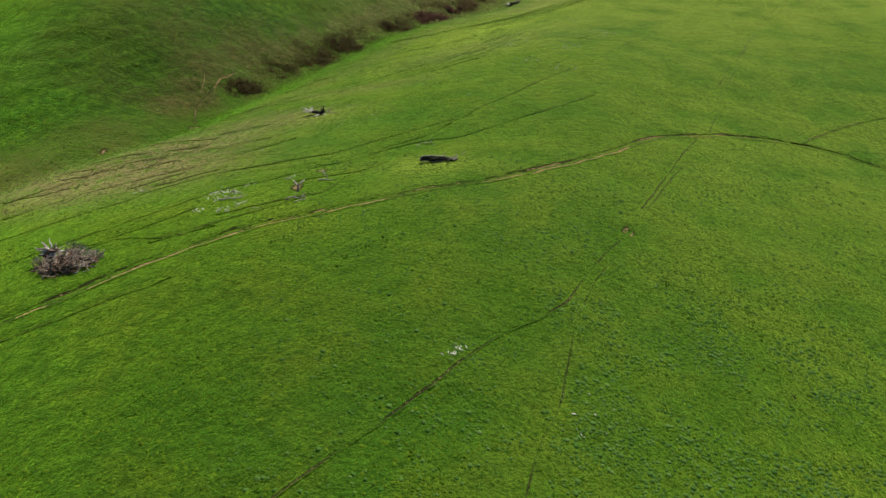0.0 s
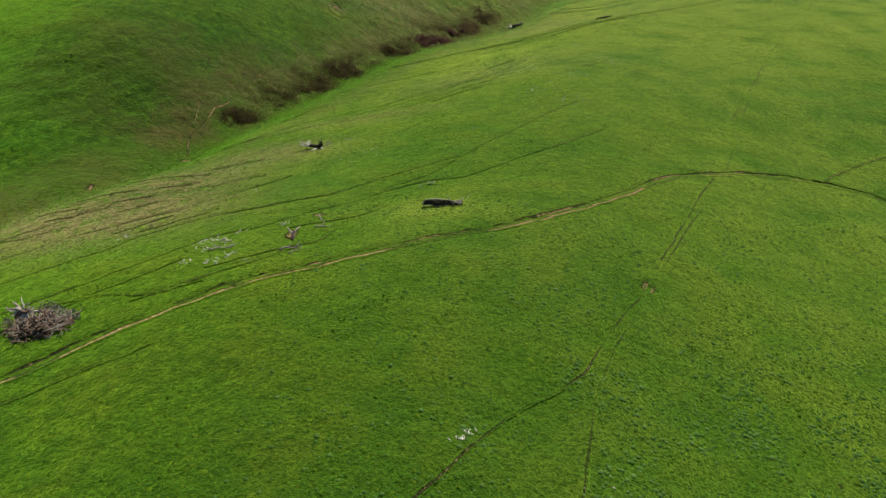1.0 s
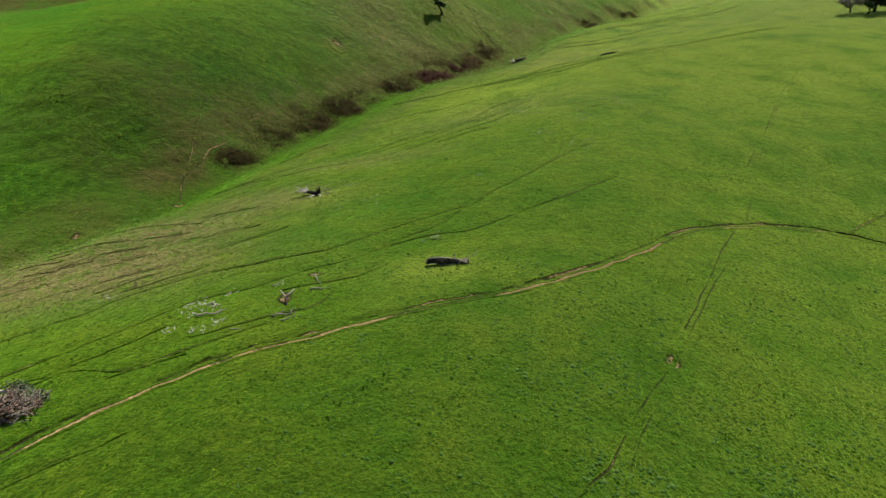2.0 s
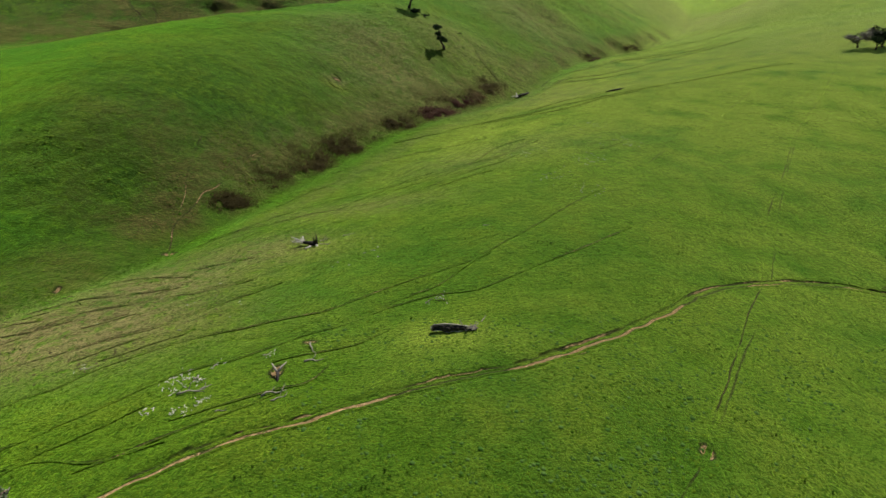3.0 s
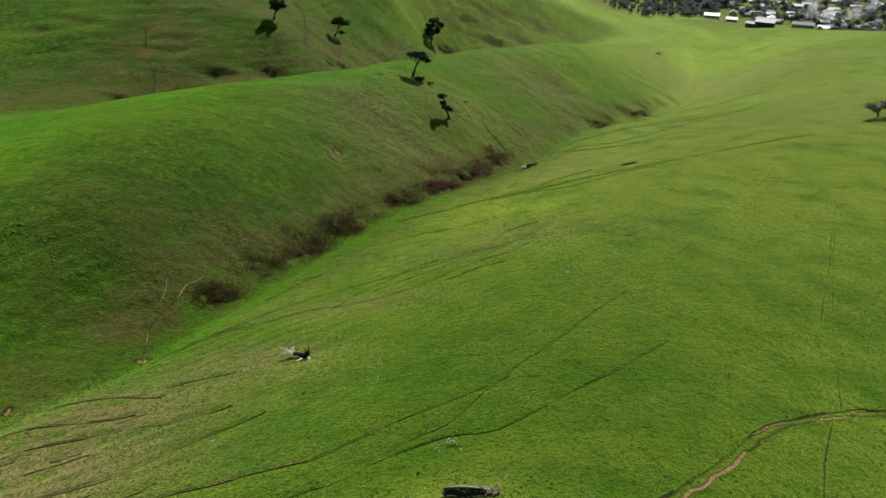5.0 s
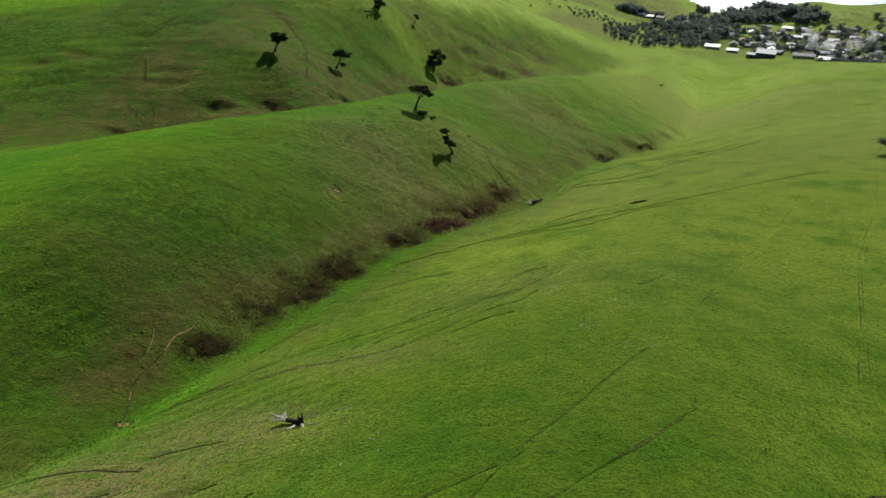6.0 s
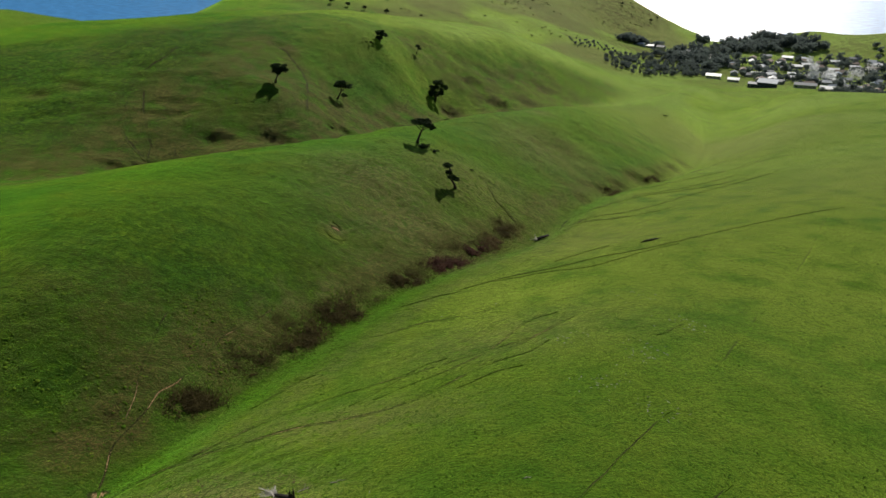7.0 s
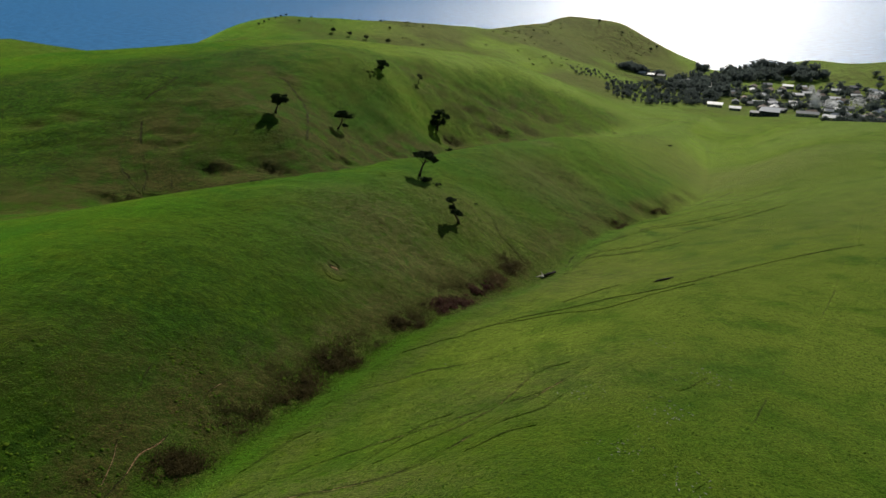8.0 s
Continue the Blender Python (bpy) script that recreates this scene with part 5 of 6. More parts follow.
def tufts(name, px, py, radius, height, material, label, seed):
    """Small pointed tussocks of five faces, all in one mesh."""
    r = np.random.RandomState(seed)
    n, sides = len(px), 5
    a = r.rand(n, 1) * 6.28 + np.arange(sides) * 2 * np.pi / sides
    z, wide = on(px, py), radius[:, None] * r.uniform(0.6, 1.35, (n, sides))
    rim = np.stack([px[:, None] + np.cos(a) * wide, py[:, None] + np.sin(a) * wide, z[:, None] - 0.05 + 0 * a], 2)
    tip = np.stack([px + r.normal(size=n) * radius * 0.3, py + r.normal(size=n) * radius * 0.3, z + height], 1)[:, None, :]
    co = np.concatenate([rim, tip], 1).reshape(-1, 3).astype(np.float32)
    faces = (np.array([(k, (k + 1) % sides, sides) for k in range(sides)])[None] + (np.arange(n) * (sides + 1))[:, None, None]).reshape(-1, 3).astype(np.int32)
    mesh = bpy.data.meshes.new(name)
    mesh.vertices.add(len(co))
    mesh.vertices.foreach_set("co", co.ravel())
    mesh.loops.add(faces.size)
    mesh.loops.foreach_set("vertex_index", faces.ravel())
    mesh.polygons.add(len(faces))
    mesh.polygons.foreach_set("loop_start", np.arange(0, faces.size, 3, dtype=np.int32))
    mesh.update(calc_edges=True)
    mesh.materials.append(material)
    return tagged(new(name, mesh), label, "grass", kind="stuff")


r = np.random.RandomState(29)
px, py = r.uniform(-75, 85, 260000), 14 + 160 * r.rand(260000) ** 1.6
d, side = from_line(px, py, CREEK_LINE, 60.0)
keep = (abs(px) < 16 + 0.75 * py) & ((side <= 0) | (r.rand(len(px)) < 0.25)) & (layered(px, py, 5.0, 81, 3) + 0.55 * r.rand(len(px)) > 0.76)
px, py = px[keep][:95000], py[keep][:95000]
size = r.uniform(0.07, 0.16, len(px)) * (0.8 + 0.7 * r.rand(len(px)) ** 4)
bay = spots(px, py, [(-42, 70, 16, 11, 1.0), (-27, 88, 12, 7, 0.7)]) > 0.3
tufts("pasture_tufts", px[~bay], py[~bay], size[~bay], (size * r.uniform(0.35, 0.85, len(px)))[~bay], TURF, "small green tussocks all over the pasture", 36)
tufts("dry_tufts", px[bay], py[bay], size[bay], (size * r.uniform(0.35, 0.85, len(px)))[bay], foliage("dry_grazed_tufts", (0.085, 0.085, 0.030), (0.17, 0.15, 0.062), 0.0, 0.9, 0.2), "dry straw-coloured tussocks on the grazed shoulder", 37)
px, py = r.uniform(-200, 110, 60000), r.uniform(190, 520, 60000)
d, side = from_line(px, py, CREEK_C_LINE, 150.0)
keep = (side > 0) & (d > 3) & (d < 120) & (from_line(px, py, CREST_C_LINE, 60.0)[0] > 18) & (layered(px, py, 26, 83, 3) + 0.5 * layered(px, py, 5, 84, 2) + 0.2 * r.rand(len(px)) > 0.90)
px, py = px[keep][:7000], py[keep][:7000]
size = r.uniform(0.15, 0.5, len(px))
tufts("hill_scrub", px, py, size, size * r.uniform(0.3, 0.7, len(px)), foliage("olive_hill_scrub", (0.046, 0.060, 0.014), (0.105, 0.115, 0.032), 0.0, 0.9, 0.3), "low olive scrub and fern on the far hillside", 38)
r = np.random.RandomState(31)
px, py = r.uniform(-60, 66, 45000), 14 + 150 * r.rand(45000) ** 1.4
keep = layered(px, py, 6.0, 51, 3) + 0.5 * r.rand(len(px)) + 0.10 * step(px, -10, 25) * step(py, 60, 25) > 0.86 + 0.0014 * py
px, py = px[keep], py[keep]
size = r.uniform(0.07, 0.15, len(px)) * (0.8 + 0.8 * r.rand(len(px)) ** 4)
clumps("grass_clumps", px, py, size, size * r.uniform(0.25, 0.5, len(px)), TURF, "small clumps of green pasture grass", "grass", 32)
px, py = r.uniform(-14, 48, 110000), r.uniform(14, 66, 110000)
patch = np.maximum(spots(px, py, [(11, 37, 4, 5, 0.8), (23, 33, 9, 7, 1.0), (29, 30, 5, 4, 1.0), (14, 24, 9, 7, 0.9), (2, 31, 2.2, 1.6, 0.9), (-2, 24, 6, 4, 0.5), (24, 22, 10, 6, 0.8), (8, 46, 8, 5, 0.4)]), 0.12)
keep = (layered(px, py, 2.4, 53, 3) > 0.44) & (r.rand(len(px)) < 0.34 * patch)
px, py = px[keep], py[keep]
size = r.uniform(0.07, 0.2, len(px)) * (0.8 + 0.6 * r.rand(len(px)) ** 3)
clumps("pasture_weeds", px, py, size, size * 0.4, THISTLE, "grey-green thistle rosettes in the grass", "weeds", 33)
px, py = r.uniform(-85, 45, 60000), r.uniform(70, 250, 60000)
d, side = from_line(px, py, CREEK_LINE, 60.0)
keep = (side > 0) & (d > 2) & (d < 46) & (layered(px, py, 7.0, 54, 3) + 0.4 * r.rand(len(px)) > 0.80 + 0.0007 * py)
px, py = px[keep], py[keep]
size = r.uniform(0.12, 0.28, len(px)) * (0.8 + 0.6 * r.rand(len(px)) ** 3)
clumps("slope_tussocks", px, py, size, size * r.uniform(0.25, 0.55, len(px)), TUSSOCK, "rough green tussocks on the gully slope", "grass", 34)
px, py = np.repeat(r.uniform(-46, 62, 150), 6), np.repeat(r.uniform(40, 165, 150), 6)
px, py = px + r.normal(size=len(px)) * 0.8, py + r.normal(size=len(py)) * 0.8
keep = from_line(px, py, CREEK_LINE, 60.0)[1] <= 0
px, py = px[keep], py[keep]
scatter("dark_grass_tufts", px, py, r.uniform(0.10, 0.22, len(px)), 12, foliage("dark_rank_tufts", (0.040, 0.098, 0.006), (0.085, 0.150, 0.016), 0.0, 0.9, 0.2), "dark rank grass tufts dotted over the pasture", "grass", 39)
d_points = r.randint(0, len(CREEK_LINE) - 1, 9000)
t = r.rand(9000, 1)
c = CREEK_LINE[d_points] * (1 - t) + CREEK_LINE[d_points + 1] * t + r.normal(size=(9000, 2)) * 1.4
c = c[(c[:, 1] > 50) & (c[:, 1] < 260)]
scatter("creek_grass", c[:, 0], c[:, 1], r.uniform(0.08, 0.2, len(c)), 6, foliage("fresh_creek_grass", (0.046, 0.130, 0.006), (0.080, 0.190, 0.010), 0.0, 0.7, 0.5), "long fresh grass along the creek", "grass", 35)

chip_places = [(-24.3, 57, 1.0, 26), (-22.6, 56.8, 0.8, 20), (-23.6, 55.6, 0.8, 14), (-24.9, 52.7, 0.7, 12), (-22.3, 52.5, 0.6, 18), (-21.1, 53.6, 0.5, 14), (-21.6, 59.2, 0.6, 5), (-34.5, 60.5, 0.8, 4), (-17.3, 60.6, 0.5, 6),
               (-2, 70, 1.4, 12), (1, 31, 0.7, 16), (15, 106, 2.4, 26), (22, 112, 3.0, 34), (30, 121, 3.0, 26), (14, 120, 3.2, 20), (20, 100, 2.4, 20), (27, 132, 2.5, 14), (-12, 84, 4, 10), (-30, 72, 6, 12), (10, 26, 3, 10), (5, 140, 6, 10)]
for k, (x, y, spreading, n) in enumerate(chip_places):
    rr = np.random.RandomState(300 + k)
    form = Form()
    for _ in range(max(3, n)):
        u, v = rr.normal(size=2) * spreading * 0.6
        w, q, a = rr.uniform(0.022, 0.05), rr.uniform(0.05, 0.2), rr.rand() * 6.28
        ex, ey = math.cos(a) * q, math.sin(a) * q
        zz = float(on(x + u, y + v) - on(x, y)) + w * 0.6
        form.tube([(u - ex, v - ey, zz), (u, v, zz + 0.03), (u + ex, v + ey, zz)], [w * 0.6, w, w * 0.5], 5, 0.2)
    ob = new("wood_chips", form.mesh("wood_chips", PALE_CHIP))
    ob.location = (x, y, float(on(x, y)))
    tagged(ob, "scatter of bleached pale wood chips on grass", "wood chips", "pale wood chips", "stuff")

for x, y, h, tilt in [(144.2, 444, 3.2, 8), (146.4, 445, 3.4, 14)]:
    post = new("bare_pole", Form().tube([(0, 0, -0.2), (0.05, 0, h * 0.5), (0.2, 0, h)], [0.13, 0.11, 0.06], 7, 0.1).mesh("bare_pole", BARK, True))
    post.matrix_world = pose(x, y, float(on(x, y)), 0, tilt, 0)
    tagged(post, "bare dead tree pole leaning in the pasture", "dead trunk", "bare poles")

# dark low scrub dotted over the coastal hills, too far off to count
r = np.random.RandomState(91)
form = Form()
for k in range(900):
    a, b = [(60, 800), (190, 1140), (-20, 740), (270, 1060), (110, 960)][k % 5]
    x, y = a + r.normal() * 55, b + r.normal() * 60
    if on(x, y) < 6 or layered(np.array([x]), np.array([y]), 40, 57, 2)[0] < 0.5:
        continue
    q = r.uniform(0.5, 1.5)
    form.leaves([(x, y, float(on(x, y)) + 0.5 * q, q * 1.3, q * 1.3, 0.6 * q)], 14, 0.5 * q, r)
tagged(new("coastal_scrub", form.mesh("coastal_scrub", SCRUB)), "low dark scrub dotted over the coastal hills", "scrub", kind="stuff")


# ---- the settlement in the bay ----
ROOFS = [plain("white_iron_roof", (0.74, 0.76, 0.78), (0.86, 0.88, 0.90), 1.5, 0.45, 0.4, vary=0.25), plain("grey_iron_roof", (0.13, 0.14, 0.16), (0.22, 0.24, 0.27), 1.5, 0.6, 0.12, vary=0.3),
         plain("brown_tile_roof", (0.10, 0.075, 0.06), (0.19, 0.14, 0.11), 1.2, 0.7, 0.3, vary=0.3), plain("pale_blue_iron_roof", (0.16, 0.20, 0.25), (0.24, 0.29, 0.35), 1.5, 0.6, 0.12, vary=0.2)]
WALLS = [plain("cream_weatherboard", (0.52, 0.48, 0.40), (0.66, 0.62, 0.54), 0.8, 0.7, 0.3, vary=0.3), plain("grey_weatherboard", (0.26, 0.27, 0.28), (0.40, 0.41, 0.42), 0.8, 0.7, 0.3, vary=0.3),
         plain("navy_shed_cladding", (0.012, 0.022, 0.055), (0.022, 0.036, 0.085), 1.2, 0.5, 0.4)]
FRAME = plain("white_joinery", (0.70, 0.70, 0.68), (0.82, 0.82, 0.80), 0.5, 0.5, 0.4)
DOOR = plain("painted_door", (0.10, 0.09, 0.08), (0.20, 0.17, 0.14), 0.5, 0.5, 0.4, vary=0.5)
PANE = plain("window_glass", (0.02, 0.026, 0.03), (0.03, 0.036, 0.04), 0.7, 0.05, 0.6)


def house_kit(w, d, h, rise, roof, wall, flat=False):
    """The meshes of one kind of house, w along x and d along y, its ridge along x."""
    eave = 0.5
    body = Form()
    if flat:
        body.box((-w / 2, -d / 2, -1.5), (w / 2, d / 2, h))
        top = Form().add([(-w / 2 - eave, -d / 2 - eave, h), (w / 2 + eave, -d / 2 - eave, h), (w / 2 + eave, d / 2 + eave, h + rise), (-w / 2 - eave, d / 2 + eave, h + rise)] +
                         [(-w / 2 - eave, -d / 2 - eave, h + 0.2), (w / 2 + eave, -d / 2 - eave, h + 0.2), (w / 2 + eave, d / 2 + eave, h + rise + 0.2), (-w / 2 - eave, d / 2 + eave, h + rise + 0.2)],
                         [(3, 2, 1, 0), (4, 5, 6, 7), (0, 1, 5, 4), (1, 2, 6, 5), (2, 3, 7, 6), (3, 0, 4, 7)])
    else:
        body.add([(-w / 2, -d / 2, -1.5), (w / 2, -d / 2, -1.5), (w / 2, d / 2, -1.5), (-w / 2, d / 2, -1.5), (-w / 2, -d / 2, h), (w / 2, -d / 2, h), (w / 2, d / 2, h), (-w / 2, d / 2, h),
                  (-w / 2, 0, h + rise), (w / 2, 0, h + rise)], [(3, 2, 1, 0), (0, 1, 5, 4), (2, 3, 7, 6), (1, 2, 6, 9, 5), (3, 0, 4, 8, 7)])
        k, q, x = 0.18, rise * (1 + 2 * eave / d), w / 2 + eave
        low = h + rise - q
        top = Form().add([(-x, -d / 2 - eave, low), (x, -d / 2 - eave, low), (x, 0, h + rise + 0.02), (-x, 0, h + rise + 0.02), (x, d / 2 + eave, low), (-x, d / 2 + eave, low)] +
                         [(-x, -d / 2 - eave, low + k), (x, -d / 2 - eave, low + k), (x, 0, h + rise + k), (-x, 0, h + rise + k), (x, d / 2 + eave, low + k), (-x, d / 2 + eave, low + k)],
                         [(3, 2, 1, 0), (5, 4, 2, 3), (6, 7, 8, 9), (9, 8, 10, 11), (0, 1, 7, 6), (4, 5, 11, 10), (1, 2, 8, 7), (2, 4, 10, 8), (3, 0, 6, 9), (5, 3, 9, 11)])
    return {"wall": body.mesh("wall", wall), "roof": top.mesh("roof", roof), "door": Form().box((-0.5, -0.05, 0), (0.5, 0.05, 2.05)).mesh("door", DOOR),
            "window": Form().box((-0.85, -0.05, 0), (0.85, 0.05, 1.25)).mesh("window", FRAME), "pane": Form().box((-0.75, -0.03, 0.1), (0.75, 0.03, 1.15)).mesh("pane", PANE), "size": (w, d, h)}


def house(kit, x, y, turn, label, category="house", group="houses of the settlement", openings=3):
    top = thing("house" if category == "house" else "shed", x, y, label, category, group, 0.0, turn)
    w, d, h = kit["size"]
    part("wall", kit["wall"], None, top)
    part("roof", kit["roof"], None, top)
    spots_x = [w * (k + 0.5) / openings - w / 2 for k in range(openings)]
    for k, u in enumerate(spots_x):
        if k == openings // 2:
            part("door", kit["door"], None, top).location = (u, -d / 2 - 0.03, 0.1)
        for side in (-1, 1):
            if side == 1 or k != openings // 2:
                win = part("window", kit["window"], None, top)
                win.location = (u, side * (d / 2 + 0.03), 1.0)
                part("pane", kit["pane"], None, win).location = (0, side * 0.04, 0)
    return top


KITS = [house_kit(9.5, 6.5, 2.6, 1.4, ROOFS[0], WALLS[1]), house_kit(9, 6.5, 2.6, 1.5, ROOFS[1], WALLS[1]), house_kit(11, 7, 2.7, 1.5, ROOFS[0], WALLS[1]), house_kit(9, 7, 5.0, 1.4, ROOFS[1], WALLS[0]),
        house_kit(10, 7, 2.7, 1.7, ROOFS[2], WALLS[1]), house_kit(8, 6, 2.6, 1.4, ROOFS[3], WALLS[1])]
LABELS = ["low grey weatherboard house with a white iron roof", "grey weatherboard house with a grey iron roof", "long grey house with a white iron roof", "two-storey cream house with a grey roof",
          "grey house with a brown tiled roof", "small grey house with a pale blue roof"]
NAVY = house_kit(15, 10, 5.0, 1.8, ROOFS[3], WALLS[2], True)
NAVY_SIDE = house_kit(8, 7, 3.6, 0.6, ROOFS[1], WALLS[2], True)
LONG = house_kit(17, 8, 3.2, 1.4, ROOFS[1], WALLS[1])
BRIGHT = house_kit(13, 8, 3.0, 1.6, ROOFS[0], WALLS[0])
house(NAVY, 270, 603, -32, "large navy clad shed with a pale sloping roof", "shed", "sheds at the edge of the pasture", 4)
house(NAVY_SIDE, 260, 607, -32, "small navy shed leaning on the large one", "shed", "sheds at the edge of the pasture", 2)
house(LONG, 293, 640, -30, "long grey shed with a grey iron roof", "shed", "sheds at the edge of the pasture", 5)
house(LONG, 304, 606, -24, "long grey shed with a grey iron roof", "shed", "sheds at the edge of the pasture", 5)
house(BRIGHT, 313, 585, -30, "wide shed with a bright white iron roof", "shed", "sheds at the edge of the pasture", 4)
house(BRIGHT, 248, 665, -25, "wide shed with a bright white iron roof", "shed", "sheds at the edge of the pasture", 4)
house(KITS[0], 260, 648, -25, LABELS[0])
house(LONG, 338, 598, -38, "long grey shed with a grey iron roof", "shed", "sheds at the edge of the pasture", 5)
house(BRIGHT, 350, 640, -30, "wide shed with a bright white iron roof", "shed", "sheds at the edge of the pasture", 4)


def inside(x, y, line):
    hit = False
    for (ax, ay), (bx, by) in zip(line, line[1:] + line[:1]):
        if (ay > y) != (by > y) and x < (bx - ax) * (y - ay) / (by - ay) + ax:
            hit = not hit
    return hit


r = np.random.RandomState(77)
STREETS = [(275, 665), (318, 600), (345, 552), (440, 600), (545, 720), (520, 790), (450, 815), (330, 815), (285, 760)]
taken = [(270, 603), (258, 603), (293, 640), (304, 606), (313, 585), (248, 665), (260, 648), (338, 598), (350, 640)]
n = 0
for row in range(20):
    for col in range(20):
        u, v = -170 + 17 * col + r.uniform(-6, 6), -150 + 19 * row + r.uniform(-7, 7)
        a = radians(-32)
        x, y = 395 + u * math.cos(a) - v * math.sin(a), 690 + u * math.sin(a) + v * math.cos(a)
        if not inside(x, y, STREETS) or min(math.dist((x, y), q) for q in taken) < 12 or r.rand() < 0.3 or n >= 130:
            continue
        taken.append((x, y))
        k = r.choice(6, p=[0.2, 0.22, 0.14, 0.1, 0.2, 0.14])
        house(KITS[k], x, y, -32 + r.choice([0, 90, 30]) + r.uniform(-14, 14), LABELS[k], openings=2)
        n += 1
for x, y in [(262, 815), (274, 822), (286, 838), (296, 800), (250, 838), (306, 826), (240, 850), (228, 846), (318, 870)]:
    taken.append((x, y))
    k = int(r.choice([0, 2, 3]))
    house(KITS[k], x, y, -30 + r.uniform(-15, 15), LABELS[k], openings=2)


# ---- thin smoke over the roofs ----
smoke = Form()
for x, y, z, rx, ry, rz, n in [(328, 640, 8, 6, 5, 5, 1500), (330, 646, 14, 5, 4, 5, 1000), (327, 650, 20, 4, 4, 4, 400), (342, 640, 8, 8, 6, 5, 1300), (366, 640, 9, 9, 6, 6, 900), (376, 636, 14, 6, 5, 5, 400)]:
    smoke.leaves([(x, y, float(on(x, y)) + z, rx, ry, rz)], n, 0.36, r)
tagged(new("smoke_plume", smoke.mesh("smoke_plume", foliage("white_smoke", (0.80, 0.82, 0.85), (0.88, 0.90, 0.92), 0.0, 1.0, 0.6))), "thin white chimney smoke drifting over the roofs", "smoke", kind="stuff")


# ---- trees of the bay: a few shapes, set out many times ----
def bay_kit(seed, wide, tall, lumps, count, size):
    g = np.random.RandomState(seed)
    trunk = Form().tube(sway(g, (0, 0, -0.3), (0, 0, tall * 0.5), 3, 0.15), [0.3, 0.24, 0.2, 0.12], 6, 0.1)
    for _ in range(3):
        trunk.tube(sway(g, (0, 0, tall * 0.35), (g.uniform(-1, 1) * wide * 0.7, g.uniform(-1, 1) * wide * 0.7, tall * 0.7), 2, 0.1), [0.14, 0.1, 0.04], 5)
    mass = [(g.uniform(-1, 1) * wide * 0.6, g.uniform(-1, 1) * wide * 0.6, tall * g.uniform(0.2, 0.84), wide * g.uniform(0.35, 0.6), wide * g.uniform(0.35, 0.6), tall * g.uniform(0.14, 0.24)) for _ in range(lumps)]
    return trunk.mesh("trunk", BARK), Form().leaves(mass, count, size, g).mesh("crown", HAZED_LEAF)


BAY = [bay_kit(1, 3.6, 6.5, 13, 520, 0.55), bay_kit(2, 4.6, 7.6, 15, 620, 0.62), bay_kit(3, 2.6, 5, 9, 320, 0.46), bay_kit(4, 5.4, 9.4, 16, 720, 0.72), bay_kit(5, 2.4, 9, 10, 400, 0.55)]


def bay_tree(kind, x, y, size, label, group):
    top = thing("bay_tree", x, y, label, "tree", group, 0.0, r.uniform(0, 360))
    top.scale = (size, size, size * r.uniform(0.85, 1.15))
    part("trunk", BAY[kind][0], None, top)
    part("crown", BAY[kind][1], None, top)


def planted(line, count, kinds, low, high, gap, label, group):
    done, tries = 0, 0
    x0, x1, y0, y1 = min(p[0] for p in line), max(p[0] for p in line), min(p[1] for p in line), max(p[1] for p in line)
    while done < count and tries < count * 60:
        tries += 1
        x, y = r.uniform(x0, x1), r.uniform(y0, y1)
        if inside(x, y, line) and min(math.dist((x, y), q) for q in taken) > gap:
            taken.append((x, y))
            bay_tree(int(r.choice(kinds)), x, y, r.uniform(low, high), label, group)
            done += 1


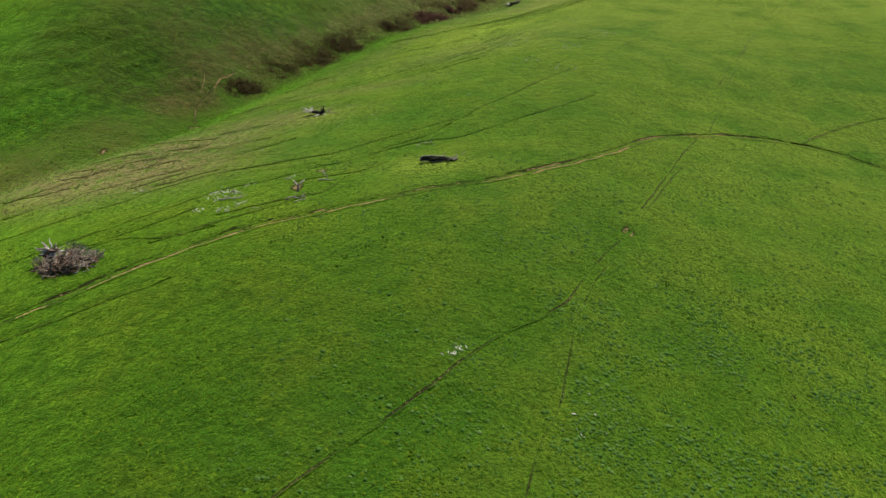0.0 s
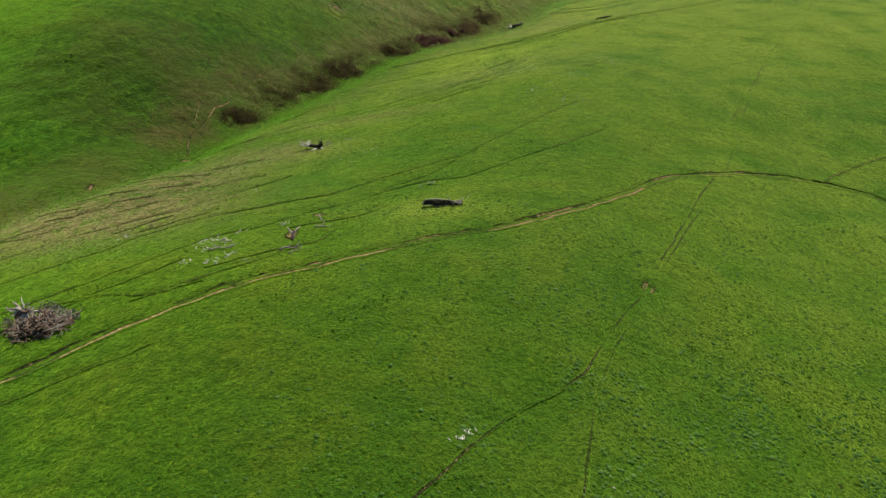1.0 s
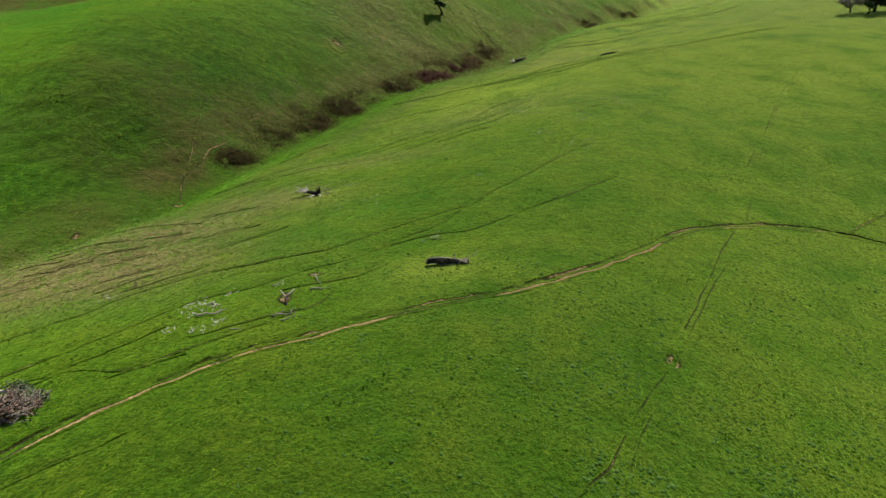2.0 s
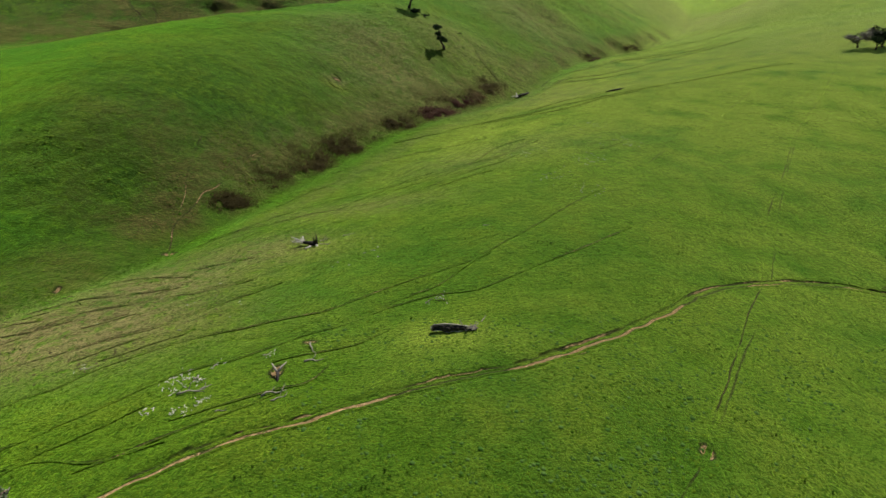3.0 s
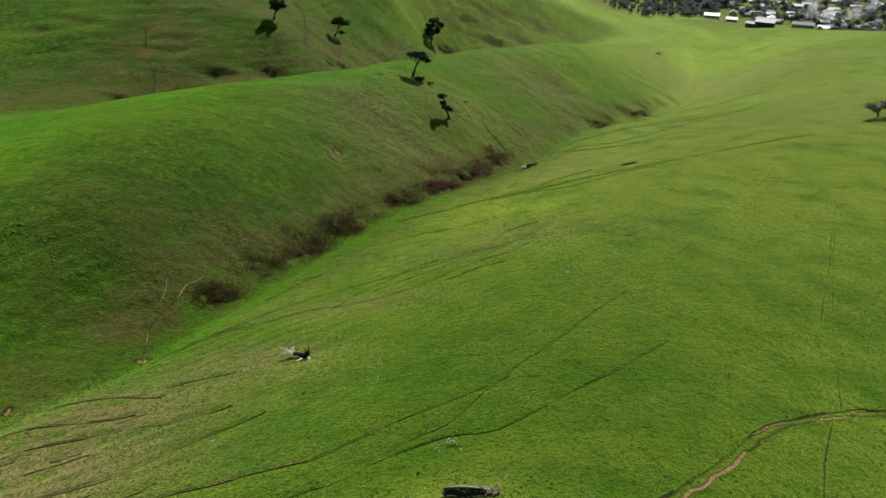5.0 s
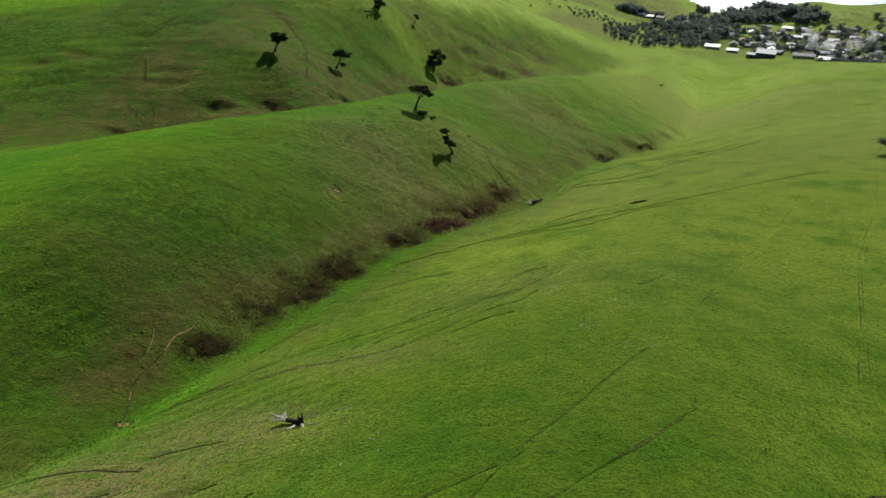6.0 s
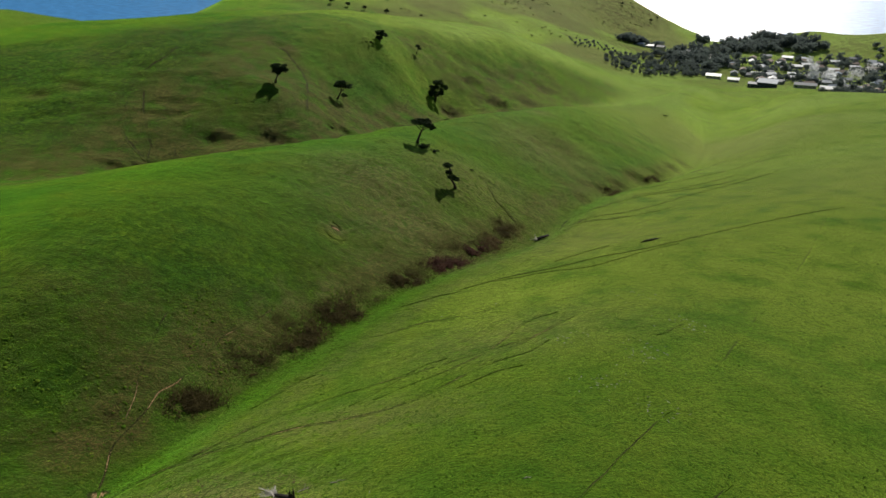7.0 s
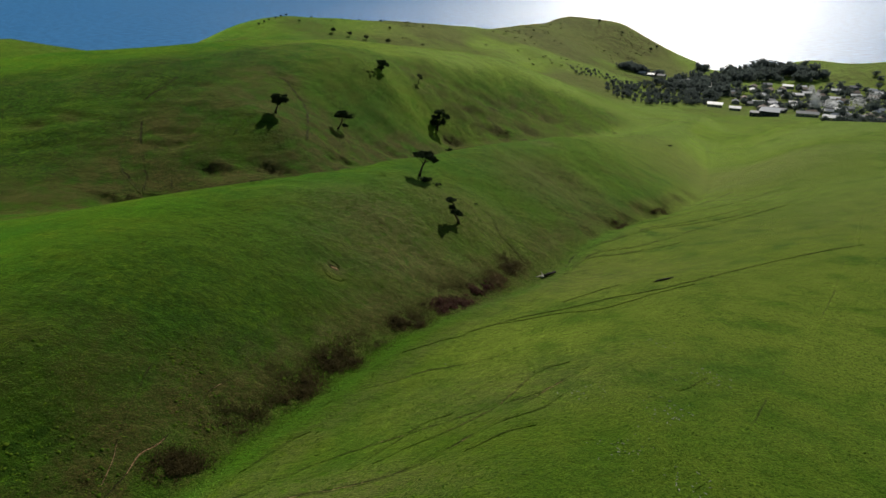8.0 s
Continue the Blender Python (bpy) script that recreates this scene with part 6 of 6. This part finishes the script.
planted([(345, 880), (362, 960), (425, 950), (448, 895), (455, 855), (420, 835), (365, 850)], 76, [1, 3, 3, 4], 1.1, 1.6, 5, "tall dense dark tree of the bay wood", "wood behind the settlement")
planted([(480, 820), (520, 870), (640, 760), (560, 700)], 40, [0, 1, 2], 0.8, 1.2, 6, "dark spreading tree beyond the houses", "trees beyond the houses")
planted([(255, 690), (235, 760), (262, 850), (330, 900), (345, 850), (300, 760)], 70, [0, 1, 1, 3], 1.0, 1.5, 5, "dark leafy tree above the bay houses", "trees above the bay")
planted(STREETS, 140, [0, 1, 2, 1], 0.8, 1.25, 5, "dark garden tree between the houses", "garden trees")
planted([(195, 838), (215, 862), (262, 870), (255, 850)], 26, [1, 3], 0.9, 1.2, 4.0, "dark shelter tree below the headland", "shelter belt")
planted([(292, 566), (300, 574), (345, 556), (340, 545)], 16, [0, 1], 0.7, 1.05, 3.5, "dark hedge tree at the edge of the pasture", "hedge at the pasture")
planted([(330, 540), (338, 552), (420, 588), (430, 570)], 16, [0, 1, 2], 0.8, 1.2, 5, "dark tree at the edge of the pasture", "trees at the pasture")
planted([(352, 1000), (356, 1012), (368, 1006), (362, 996)], 3, [3], 1.1, 1.5, 4, "lone dark tree on the beach point", "trees on the point")


# the young planting on the slope, too many to count
tone, wood = [], []
for k in range(185):
    if k < 40:
        x, y, size = 124 + 8 * (k % 7) + r.uniform(-2, 2), 706 + 6 * (k // 7) + 4 * (k % 7) + r.uniform(-2, 2), r.uniform(0.3, 0.5)
    else:
        while True:
            x, y = r.uniform(143, 264), r.uniform(636, 815)
            if inside(x, y, [(143, 690), (150, 640), (176, 636), (205, 655), (240, 668), (262, 700), (264, 815), (201, 764)]) and min(math.dist((x, y), q) for q in taken) > 4.5:
                break
        taken.append((x, y))
        size = r.uniform(0.6, 1.05)
    kind, m = int(r.choice([0, 2, 2, 1])), pose(x, y, float(on(x, y)), 0, 0, r.uniform(0, 360)) @ Matrix.Diagonal((size, size, size, 1))
    wood.append((BAY[kind][0], m)), tone.append((BAY[kind][1], m))
for name, pieces, material, label in (("planting_crowns", tone, HAZED_LEAF, "dark crowns of young trees planted on the slope"), ("planting_trunks", wood, BARK, "thin trunks of young trees planted on the slope")):
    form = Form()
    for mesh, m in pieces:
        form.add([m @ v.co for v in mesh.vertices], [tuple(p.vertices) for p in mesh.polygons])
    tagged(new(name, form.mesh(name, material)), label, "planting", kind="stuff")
